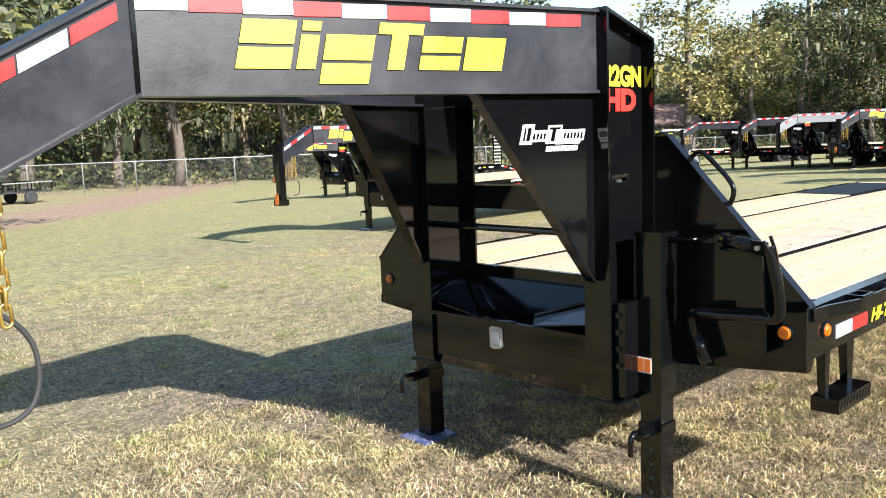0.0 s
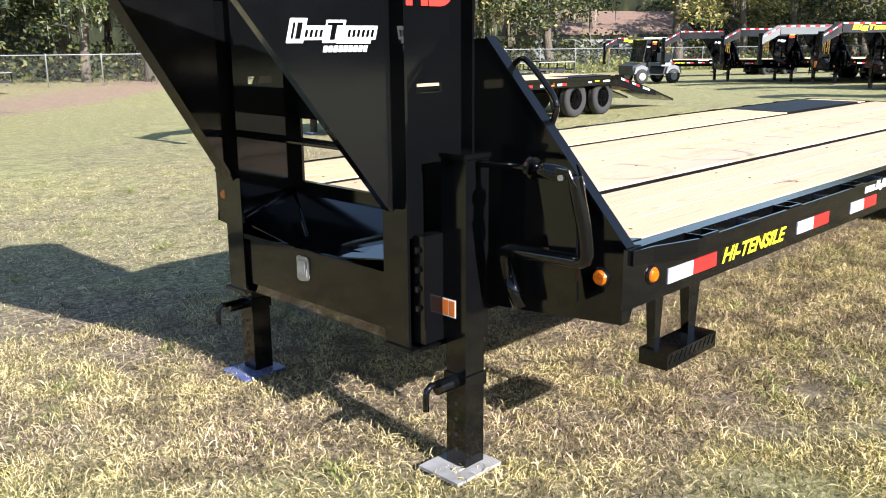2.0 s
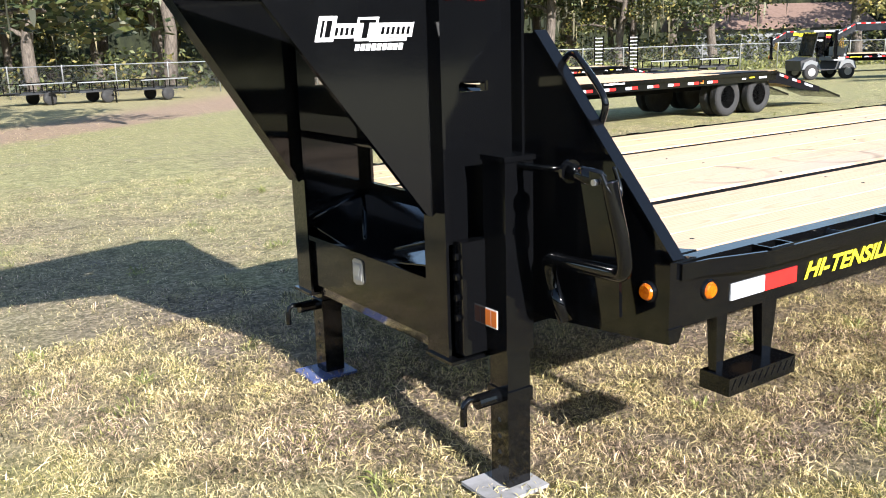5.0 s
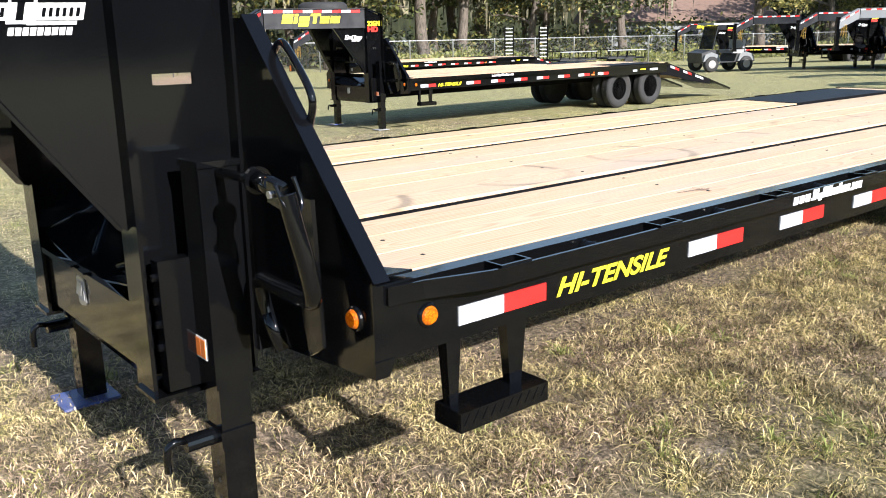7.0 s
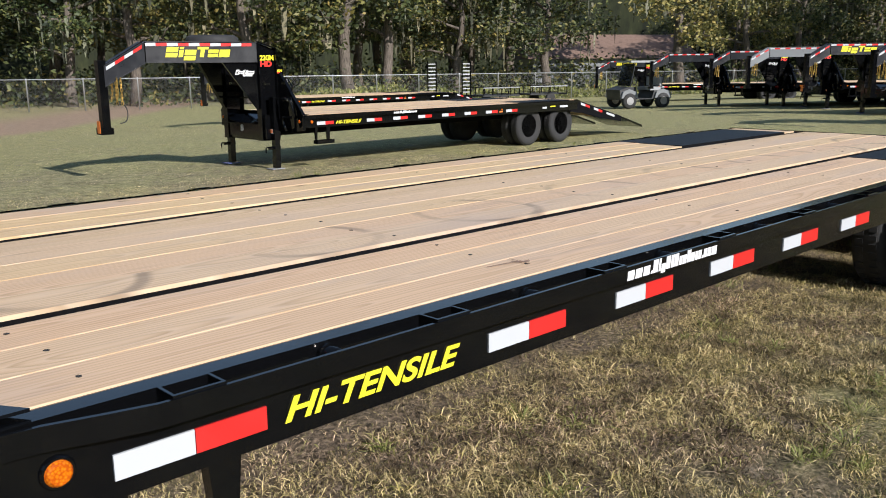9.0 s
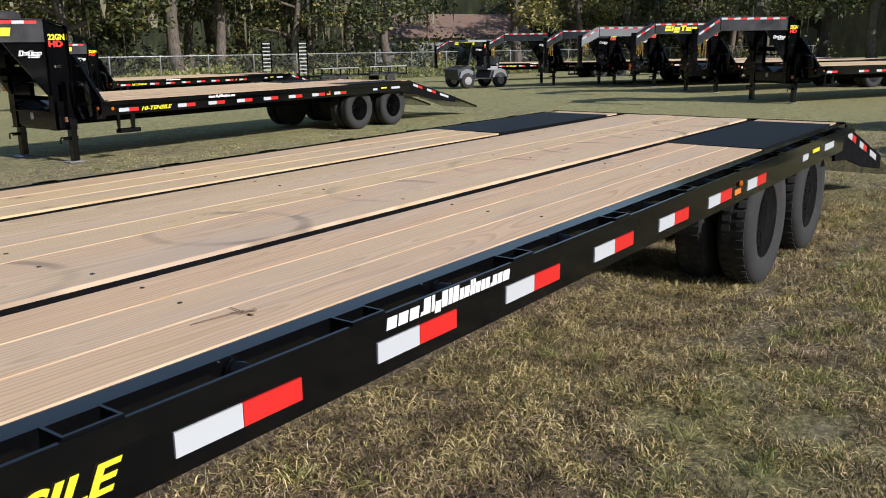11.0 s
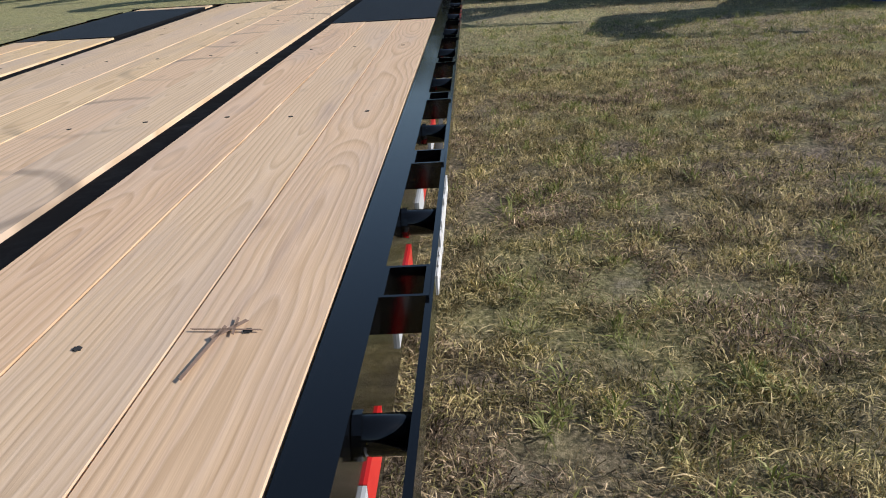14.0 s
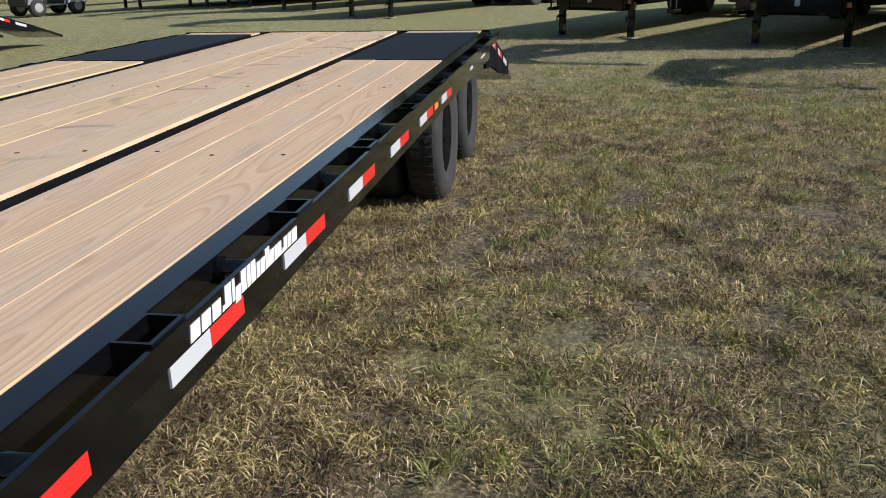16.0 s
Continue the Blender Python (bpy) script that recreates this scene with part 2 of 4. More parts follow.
    bump(n, l, b, fin.outputs[0], 0.8, 0.03)
    return m


LAWN = ground_material()


def foliage(name, stops, rough=0.6, through_light=0.2):
    m, n, l, b = material(name, rough)
    g = n.new("ShaderNodeNewGeometry")
    info = n.new("ShaderNodeObjectInfo")
    c = ramp(n, l, g.outputs["Random Per Island"], stops)
    t = ramp(n, l, info.outputs["Random"], [(0.0, (0.75, 0.85, 0.7)), (0.5, (1.0, 1.0, 0.9)), (1.0, (1.25, 1.1, 0.8))])
    c = mix(n, l, 1.0, c, t, "MULTIPLY")
    l.new(c, b.inputs["Base Color"])
    tr = n.new("ShaderNodeBsdfTranslucent")
    l.new(c, tr.inputs[0])
    ms = n.new("ShaderNodeMixShader")
    ms.inputs[0].default_value = through_light
    l.new(b.outputs[0], ms.inputs[1])
    l.new(tr.outputs[0], ms.inputs[2])
    l.new(ms.outputs[0], n["Material Output"].inputs[0])
    return m


LEAF = foliage("oak_leaves", [(0.0, (0.012, 0.02, 0.008)), (0.45, (0.045, 0.064, 0.024)), (0.8, (0.12, 0.138, 0.05)), (1.0, (0.26, 0.22, 0.085))])
LEAFY = foliage("yellowing_leaves", [(0.0, (0.06, 0.07, 0.025)), (0.5, (0.2, 0.19, 0.065)), (1.0, (0.42, 0.33, 0.12))])
MOSS = foliage("grey_hanging_moss", [(0.0, (0.1, 0.105, 0.085)), (1.0, (0.27, 0.26, 0.21))], 0.9)


def grass_material():
    """Blades of straw and green, mingled in patches of both."""
    m, n, l, b = material("grass_blades", 0.7)
    g = n.new("ShaderNodeNewGeometry")
    co = n.new("ShaderNodeTexCoord").outputs["Object"]
    straw = ramp(n, l, g.outputs["Random Per Island"], [(0.0, (0.035, 0.026, 0.018)), (0.3, (0.13, 0.096, 0.062)), (0.44, (0.42, 0.33, 0.215)), (0.74, (0.68, 0.565, 0.39)), (0.76, (0.17, 0.18, 0.055)), (1.0, (0.36, 0.36, 0.12))])
    green = ramp(n, l, g.outputs["Random Per Island"], [(0.0, (0.03, 0.037, 0.012)), (0.35, (0.18, 0.18, 0.05)), (0.65, (0.44, 0.4, 0.155)), (1.0, (0.64, 0.55, 0.33))])
    p = tex(n, l, "ShaderNodeTexNoise", 1.1, co, Detail=6.0, Roughness=0.7)
    c = mix(n, l, ramp(n, l, p.outputs[0], [(0.41, (0, 0, 0)), (0.58, (0.95,) * 3)]), straw, green)
    q = tex(n, l, "ShaderNodeTexNoise", 4.5, co, Detail=4.0)
    c = mix(n, l, 1.0, c, ramp(n, l, q.outputs[0], [(0.32, (0.36, 0.35, 0.34)), (0.58, (1.15, 1.15, 1.15))]), "MULTIPLY")
    c = far_gain(n, l, co, c)
    l.new(c, b.inputs["Base Color"])
    tr = n.new("ShaderNodeBsdfTranslucent")
    l.new(c, tr.inputs[0])
    ms = n.new("ShaderNodeMixShader")
    ms.inputs[0].default_value = 0.2
    l.new(b.outputs[0], ms.inputs[1])
    l.new(tr.outputs[0], ms.inputs[2])
    l.new(ms.outputs[0], n["Material Output"].inputs[0])
    return m


GRASS = grass_material()
GREENS = foliage("green_tufts", [(0.0, (0.12, 0.14, 0.035)), (0.5, (0.26, 0.28, 0.085)), (1.0, (0.5, 0.45, 0.22))], 0.6, 0.3)


def bark_material():
    m, n, l, b = material("bark", 0.9)
    co = n.new("ShaderNodeTexCoord").outputs["Object"]
    mp = n.new("ShaderNodeMapping")
    mp.inputs["Scale"].default_value = (6, 6, 1.2)
    l.new(co, mp.inputs[0])
    t = tex(n, l, "ShaderNodeTexNoise", 3.0, mp.outputs[0], Detail=8.0, Roughness=0.7)
    l.new(ramp(n, l, t.outputs[0], [(0.3, (0.035, 0.028, 0.022)), (0.7, (0.2, 0.165, 0.135))]), b.inputs["Base Color"])
    bump(n, l, b, t.outputs[0], 0.9, 0.05)
    return m


BARK = bark_material()


def glass_material():
    m, n, l, b = material("tinted_windscreen", 0.05)
    b.inputs["Base Color"].default_value = (0.03, 0.035, 0.045, 1)
    b.inputs["Transmission Weight"].default_value = 0.5
    return m


GLASS = glass_material()


def mesh_wire():
    """Woven fence wire: fine diagonal strands with open air between."""
    m, n, l, b = material("chain_link_wire", 0.4, 0.7)
    b.inputs["Base Color"].default_value = (0.2, 0.2, 0.21, 1)
    return m


WIRE = mesh_wire()

# ---------------------------------------------------------------- mesh helpers


def finish(name, bm, mat, parent=None, label="", bevel=0.0, smooth=False):
    if bevel:
        es = [e for e in bm.edges if len(e.link_faces) == 2 and e.calc_face_angle(0) > 0.6]
        bmesh.ops.bevel(bm, geom=es, offset=bevel, segments=2, affect="EDGES", clamp_overlap=True)
    bmesh.ops.recalc_face_normals(bm, faces=bm.faces)
    me = bpy.data.meshes.new(name)
    bm.to_mesh(me)
    bm.free()
    if smooth:
        for p in me.polygons:
            p.use_smooth = True
    me.materials.append(mat)
    ob = new(name, me)
    if parent is not None:
        ob.parent = parent
    if label:
        tagged(ob, label)
    return ob


def part(name, bm, mat, parent, label="", bevel=0.0, smooth=False):
    return finish(name, bm, mat, parent, label, bevel, smooth)


def hull(bm, verts, faces):
    vs = [bm.verts.new(v) for v in verts]
    for f in faces:
        bm.faces.new([vs[i] for i in f])
    return bm


def box(x0, x1, y0, y1, z0, z1, bm=None):
    bm = bm or bmesh.new()
    return hull(bm, [(x, y, z) for x in (x0, x1) for y in (y0, y1) for z in (z0, z1)],
                [(0, 1, 3, 2), (4, 6, 7, 5), (0, 4, 5, 1), (2, 3, 7, 6), (0, 2, 6, 4), (1, 5, 7, 3)])


def slab(points, offset, bm=None):
    """A flat polygon thickened along offset."""
    bm = bm or bmesh.new()
    o = Vector(offset)
    a = [bm.verts.new(p) for p in points]
    b = [bm.verts.new(Vector(p) + o) for p in points]
    bm.faces.new(a)
    bm.faces.new(b[::-1])
    k = len(points)
    for i in range(k):
        bm.faces.new([a[i], b[i], b[(i + 1) % k], a[(i + 1) % k]])
    return bm


def rod(points, r, seg=10, bm=None, taper=1.0):
    """A round bar along a line of points."""
    bm = bm or bmesh.new()
    pts = [Vector(p) for p in points]
    rings = []
    for i, p in enumerate(pts):
        d = (pts[min(i + 1, len(pts) - 1)] - pts[max(i - 1, 0)]).normalized()
        u = d.orthogonal().normalized() if i == 0 else (rings[-1][1] - d * rings[-1][1].dot(d)).normalized()
        v = d.cross(u)
        rr = r * (1 + (taper - 1) * i / (len(pts) - 1))
        rings.append(([bm.verts.new(p + (u * math.cos(a) + v * math.sin(a)) * rr) for a in [2 * math.pi * k / seg for k in range(seg)]], u))
    for (a, _), (b, _) in zip(rings, rings[1:]):
        for k in range(seg):
            bm.faces.new([a[k], a[(k + 1) % seg], b[(k + 1) % seg], b[k]])
    bm.faces.new(rings[0][0][::-1])
    bm.faces.new(rings[-1][0])
    return bm


def lathe(profile, axis_at, seg=40, bm=None):
    """Turns (radius, y) round an axis along y through axis_at."""
    bm = bm or bmesh.new()
    ax, az = axis_at
    rings = [[bm.verts.new((ax + r * math.cos(a), y, az + r * math.sin(a))) for a in [2 * math.pi * k / seg for k in range(seg)]] for r, y in profile]
    for a, b in zip(rings, rings[1:]):
        for k in range(seg):
            bm.faces.new([a[k], a[(k + 1) % seg], b[(k + 1) % seg], b[k]])
    bm.faces.new(rings[0])
    bm.faces.new(rings[-1][::-1])
    return bm


def arc(cx, cy, cz, r, a0, a1, plane="xz", k=8):
    out = []
    for i in range(k + 1):
        a = radians(a0 + (a1 - a0) * i / k)
        c, s = r * math.cos(a), r * math.sin(a)
        out.append({"xz": (cx + c, cy, cz + s), "yz": (cx, cy + c, cz + s), "xy": (cx + c, cy + s, cz)}[plane])
    return out


def lettering(name, words, mat, parent, matrix, height, width, shear=0.0, label="", bold=0.018):
    cu = bpy.data.curves.new(name, "FONT")
    cu.body, cu.size, cu.shear, cu.extrude, cu.offset = words, 1.0, shear, 0.001, bold
    tmp = bpy.data.objects.new(name, cu)
    me = bpy.data.meshes.new_from_object(tmp)
    bpy.data.objects.remove(tmp)
    co = np.empty(len(me.vertices) * 3)
    me.vertices.foreach_get("co", co)
    co = co.reshape(-1, 3)
    lo, hi = co.min(0), co.max(0)
    co[:, 0] = (co[:, 0] - lo[0]) / (hi[0] - lo[0]) * width
    co[:, 1] = (co[:, 1] - lo[1]) / (hi[1] - lo[1]) * height
    me.vertices.foreach_set("co", co.ravel())
    me.transform(matrix)
    me.materials.clear()
    me.materials.append(mat)
    ob = new(name, me)
    ob.parent = parent
    tagged(ob, label)
    return ob


def empty(name, x=0, y=0, z=0):
    e = new(name)
    e.location = (x, y, z)
    e.empty_display_size = 0.2
    return e


# ---------------------------------------------------------------- gooseneck trailers
C = 1.235         # half the width of the frame, from its side to its middle line
DECK = 0.90


def flip(points):
    return [(x, 2 * C - y, z) for x, y, z in points]


def wheel(parent, x, y_out, side, name="wheel"):
    """Dual wheel; y_out is the outer tyre's face, side +1 when the tyres lie towards +y from it."""
    R, W = 0.405, 0.225
    for d in (0, 1):
        y0 = y_out + side * d * 0.27
        s = side
        prof = [(0.235, y0 + s * 0.03), (0.27, y0 + s * 0.01), (0.33, y0), (0.375, y0 + s * 0.012), (R - 0.006, y0 + s * 0.035),
                (R, y0 + s * 0.06), (R, y0 + s * (W - 0.06)), (R - 0.006, y0 + s * (W - 0.035)), (0.375, y0 + s * (W - 0.012)), (0.33, y0 + s * W), (0.235, y0 + s * (W - 0.03))]
        tyre = part("tyre", lathe(prof, (x, R), 48), RUBBER, parent, "black rubber tyre", smooth=True)
        bm = bmesh.new()
        for k in range(44):
            a = 2 * math.pi * k / 44
            for j, (ya, yb) in enumerate(((0.045, 0.095), (0.13, 0.18))):
                a2 = a + j * 0.07
                pts = []
                for aa in (a2, a2 + 0.085):
                    for yy in (ya, yb):
                        for rr in (R - 0.002, R + 0.006):
                            pts.append((x + rr * math.cos(aa), y0 + s * yy, R + rr * math.sin(aa)))
                hull(bm, pts, [(0, 1, 3, 2), (4, 6, 7, 5), (0, 4, 5, 1), (2, 3, 7, 6), (1, 5, 7, 3)])
        t = part("tread", bm, RUBBER, tyre)
        t["kind"] = "stuff"
        if d == 0:
            rim = [(0.24, y0 + s * 0.03), (0.225, y0 + s * 0.035), (0.21, y0 + s * 0.05), (0.2, y0 + s * 0.13), (0.1, y0 + s * 0.15), (0.095, y0 + s * 0.09), (0.07, y0 + s * 0.085)]
            part("rim", lathe(rim, (x, R), 40), BLACK, parent, "black painted dished steel rim", smooth=True)
            bm = bmesh.new()
            for k in range(8):
                a = 2 * math.pi * k / 8
                px, pz = x + 0.135 * math.cos(a), R + 0.135 * math.sin(a)
                rod([(px, y0 + s * 0.145, pz), (px, y0 + s * 0.105, pz)], 0.013, 6, bm)
            part("lug_nut", bm, STEEL, parent, "bright steel lug nuts")


def rounded(points, turns):
    """Corners cut back again and again until the line bends softly."""
    pts = [Vector(p) for p in points]
    for _ in range(turns):
        cut = [pts[0]]
        for p, q in zip(pts, pts[1:]):
            cut += [p.lerp(q, 0.25), p.lerp(q, 0.75)]
        pts = cut + [pts[-1]]
    return [tuple(p) for p in pts]


def tape_pair(parent, b, y, z0=0.73, z1=0.784, half=0.172):
    part("reflector", box(b - half, b - 0.001, y - 0.003, y + 0.002, z0, z1), WHITE, parent, "white reflective tape strip")
    part("reflector", box(b + 0.001, b + half, y - 0.003, y + 0.002, z0, z1), RED, parent, "red reflective tape strip")


def lamp(parent, c, normal, r=0.029):
    """A round marker lamp in a rubber ring."""
    c, n = Vector(c), Vector(normal)
    ring = part("marker_lamp", rod([c - n * 0.004, c + n * 0.004, c + n * 0.007], r * 1.24, 24, taper=0.86), BLACK, parent, "round amber marker lamp in a black ring")
    part("lens", rod([c + n * 0.005, c + n * 0.012, c + n * 0.016], r * 0.96, 24, taper=0.72), AMBER, ring, "glossy amber lens", smooth=False)


def block_letters(parent, word_shape, origin, along, up, mat, normal, label):
    """A maker's mark as plain slanted blocks: (start, width, bottom, top) each."""
    o, a, u, n = Vector(origin), Vector(along), Vector(up), Vector(normal)
    for s, w, lo, hi in word_shape:
        k = 0.22
        pts = [o + a * (s + k * lo) + u * lo, o + a * (s + w + k * lo) + u * lo, o + a * (s + w + k * hi) + u * hi, o + a * (s + k * hi) + u * hi]
        part("decal", slab([p + n * 0.001 for p in pts], n * 0.003), mat, parent, label)


# six slanted blocks, the tall ones split by a thin slit
MARK = [(0.0, 0.178, 0.0, 0.066), (0.0, 0.178, 0.078, 0.152), (0.199, 0.064, 0.0, 0.108), (0.199, 0.064, 0.122, 0.152), (0.286, 0.175, -0.047, 0.018), (0.286, 0.175, 0.03, 0.112),
        (0.525, 0.062, 0.0, 0.118), (0.472, 0.17, 0.118, 0.155), (0.647, 0.16, 0.0, 0.048), (0.647, 0.16, 0.06, 0.115), (0.825, 0.165, 0.0, 0.115)]


SCREWS = []


def gooseneck(label, detail=True, neck_mat=NECK, length=6.95, mark=YELLOW, red_neck=False):
    T = empty("gooseneck_trailer")
    tagged(T, label, "trailer", "gooseneck trailers")
    L = length
    for far in (0, 1):
        F = flip if far else (lambda p: p)

        def B(x0, x1, y0, y1, z0, z1, bm=None):
            return box(x0, x1, (2 * C - y1) if far else y0, (2 * C - y0) if far else y1, z0, z1, bm)
        # side channel: web, two flanges
        sgn = -1 if far else 1
        prof = [(-0.44, 0.0, 0.69), (-0.44, 0.06, 0.69), (-0.44, 0.06, 0.701), (-0.44, 0.008, 0.701), (-0.44, 0.008, 0.885), (-0.44, 0.06, 0.885), (-0.44, 0.06, 0.895), (-0.44, 0.0, 0.895)]
        ch = part("side_channel", slab(F(prof), (L + 0.44, 0, 0)), BLACK, T, "black painted steel side channel")
        # rub rail on spools and stake pockets
        rail = part("rub_rail", slab(F([(-0.41, -0.002, 0.89), (-0.3, -0.012, 0.89), (-0.19, -0.042, 0.89), (-0.1, -0.064, 0.89), (-0.06, -0.066, 0.89), (L - 0.02, -0.066, 0.89), (L - 0.02, -0.076, 0.89), (-0.06, -0.076, 0.89), (-0.105, -0.074, 0.89), (-0.195, -0.052, 0.89), (-0.303, -0.022, 0.89), (-0.41, -0.011, 0.89)]), (0, 0, -0.05)), BLACK, T, "black flat steel rub rail", bevel=0.002)
        x = -0.015
        while x < L - 0.3:
            bm = bmesh.new()
            for q in ((x - 0.058, x - 0.051, -0.071, 0.0), (x + 0.051, x + 0.058, -0.071, 0.0), (x - 0.051, x + 0.051, -0.071, -0.0625), (x - 0.051, x + 0.051, -0.007, 0.0)):
                B(q[0], q[1], q[2], q[3], 0.838, 0.896, bm)
            part("stake_pocket", bm, BLACK, rail)
            xs = x + 0.355
            if xs < L - 0.2:
                part("pipe_spool", rod(F([(xs, -0.066, 0.862), (xs, -0.012, 0.862), (xs, 0.0, 0.862)]), 0.024, 14), BLACK, rail, smooth=True)
                if detail:
                    part("weld", rod(F([(xs, -0.012, 0.862), (xs, -0.007, 0.862), (xs, -0.001, 0.862)]), 0.0285, 14), BLACK, rail)
            x += 0.705
        ys = (2 * C) if far else 0.0
        dy = 1 if far else -1
        for b in [0.0] + [1.062 + 0.61 * i for i in range(7)]:
            tape_pair(ch, b, ys + dy * 0.002)
        lamp(ch, F([(-0.275, -0.001, 0.785)])[0], (0, dy, 0))
        lamp(ch, F([(4.41, -0.001, 0.79)])[0], (0, dy, 0), 0.02)
        part("side_reflector", B(4.34, 4.44, -0.004, 0.001, 0.735, 0.762), ORANGE, ch, "amber side reflector strip")
        part("reflector", B(5.72, 5.86, -0.004, 0.001, 0.75, 0.79), WHITE, ch, "white reflective tape strip")
        part("caution_label", B(5.98, 6.16, -0.004, 0.001, 0.775, 0.8), YELLOW, ch, "yellow caution label")
        part("reflector", B(6.32, 6.6, -0.004, 0.001, 0.755, 0.8), WHITE, ch, "white reflective tape strip")
        # front wing: sloped plate with a flat cap
        wing = part("front_wing", slab(F([(-0.45, 0.0, 0.648), (-0.45, 0.0, 0.905), (-0.45, 0.6, 1.56), (-0.45, 0.7, 1.56), (-0.45, 0.7, 0.6), (-0.45, 0.52, 0.6)]), (0.01, 0, 0)), BLACK, T, "black sloped steel front plate")
        cap = F([(-0.452, -0.004, 0.9), (-0.452, 0.602, 1.562), (-0.452, 0.595, 1.569), (-0.452, -0.011, 0.907)])
        part("cap_strip", slab(cap, (0.05, 0, 0)), BLACK, wing, bevel=0.002)
        part("corner_plate", slab(F([(-0.452, -0.004, 0.695), (-0.452, -0.004, 0.648), (-0.408, -0.004, 0.648), (-0.388, -0.004, 0.695)]), (0, 0.01 * (-1 if far else 1), 0)), BLACK, wing)
        part("corner_foot", slab(F([(-0.3, 0.03, DECK + 0.003), (-0.44, 0.03, DECK + 0.003), (-0.44, 0.25, DECK + 0.003)]), (0, 0, 0.007)), BLACK, wing)
        lamp(wing, F([(-0.452, 0.082, 0.795)])[0], (-1, 0, 0))
        # hand bow on the wing
        hp = F(rounded([(-0.40, 0.515, 1.465), (-0.40, 0.47, 1.50), (-0.40, 0.42, 1.46), (-0.40, 0.335, 1.375), (-0.40, 0.315, 1.33), (-0.40, 0.34, 1.272)], 2))
        part("hand_bow", rod(hp, 0.011, 8), BLACK, wing, smooth=True)
        # upright of I section with a slot through its web
        XF, XR = -0.79, -0.45
        bm = B(XF + 0.01, XR - 0.01, 0.705, 0.717, 0.49, 1.378)
        B(XF + 0.01, XR - 0.01, 0.705, 0.717, 1.41, 1.945, bm)
        B(XF + 0.01, -0.682, 0.705, 0.717, 1.378, 1.41, bm)
        B(-0.562, XR - 0.01, 0.705, 0.717, 1.378, 1.41, bm)
        slab(F([(XF + 0.01, 0.705, 1.945), (XR - 0.01, 0.705, 1.945), (XF + 0.01, 0.705, 2.05)]), (0, 0.012 * sgn, 0), bm)
        up = part("upright", bm, BLACK, T, "black I-section steel upright")
        part("front_flange", B(XF, XF + 0.012, 0.65, 0.775, 0.49, 2.055), BLACK, up, bevel=0.002)
        part("rear_flange", B(XR - 0.012, XR, 0.65, 0.775, 0.49, 1.95), BLACK, up, bevel=0.002)
        part("top_flange", slab(F([(XF, 0.65, 2.055), (XR, 0.65, 1.95), (XR, 0.775, 1.95), (XF, 0.775, 2.055)]), (0, 0, 0.014)), BLACK, up)
        part("flange_weld", rod(F([(XF + 0.012, 0.703, 1.745), (XF + 0.013, 0.702, 1.9), (XF + 0.012, 0.703, 2.05)]), 0.006, 6), BLACK, up, "bright weld bead")
        # bracket bolted to the upright, jack beside it
        part("jack_bracket", B(-0.76, -0.55, 0.6, 0.652, 0.51, 0.9), BLACK, up, bevel=0.004)
        for i in range(4):
            z = 0.64 + 0.07 * i
            part("bolt", rod(F([(-0.772, 0.628, z), (-0.755, 0.628, z)]), 0.012, 6), BLACK, up)
        part("sole_plate", B(-0.80, -0.455, 0.62, 0.775, 0.478, 0.49), BLACK, up)
        J = part("landing_jack", B(-0.648, -0.532, 0.518, 0.634, 0.52, 1.165), BLACK, T, "black square landing jack leg", bevel=0.008)
        part("jack_cap", B(-0.654, -0.526, 0.512, 0.64, 1.165, 1.182), BLACK, J, bevel=0.003)
        inner = part("inner_leg", B(-0.638, -0.542, 0.528, 0.624, 0.03, 0.53), BLACK, J, "scuffed inner drop leg", bevel=0.006)
        for z in (0.09, 0.15, 0.21, 0.27):
            part("pin_hole", rod(F([(-0.6385, 0.576, z), (-0.6375, 0.576, z)]), 0.009, 10), RUBBER, inner)
        part("collar", B(-0.645, -0.535, 0.521, 0.631, 0.335, 0.385), BLACK, inner, bevel=0.004)
        part("base_plate", B(-0.735, -0.5, 0.476, 0.676, 0.012, 0.024), BASEP if not far else BLUE, J, "scraped steel base plate on the grass" if not far else "base plate with blue wrap")
        part("pin_tube", rod(F([(-0.645, 0.576, 0.36), (-0.72, 0.576, 0.36), (-0.735, 0.576, 0.36)]), 0.026, 14), BLACK, J, smooth=False)
        part("plunger_pull", rod(F([(-0.735, 0.576, 0.372), (-0.765, 0.576, 0.378), (-0.785, 0.576, 0.365), (-0.79, 0.576, 0.34), (-0.79, 0.576, 0.29)]), 0.012, 10), BLACK, J, smooth=True)
        # crossbar of the jacks' shaft, gear and cranked grip
        if not far:
            part("crank_shaft", rod([(-0.583, 0.50, 1.138), (-0.592, 0.28, 1.147), (-0.594, 0.24, 1.149)], 0.013, 10), BLACK, J, smooth=True)
            part("gear_sleeve", rod([(-0.594, 0.25, 1.149), (-0.6, 0.19, 1.146), (-0.61, 0.11, 1.142)], 0.025, 14), BLACK, J, smooth=True)
            part("washer_ring", rod([(-0.594, 0.252, 1.149), (-0.595, 0.238, 1.148)], 0.036, 18), BLACK, J)
            bend = rounded([(-0.617, 0.062, 1.14), (-0.606, 0.05, 1.06), (-0.585, 0.038, 0.96), (-0.568, 0.04, 0.865), (-0.55, 0.13, 0.858), (-0.53, 0.32, 0.845), (-0.515, 0.432, 0.842), (-0.508, 0.43, 0.77), (-0.494, 0.4, 0.69), (-0.485, 0.378, 0.635)], 3)
            crank = part("crank", rod(bend, 0.0235, 14), BLACK, J, "bent black steel crank", smooth=True)
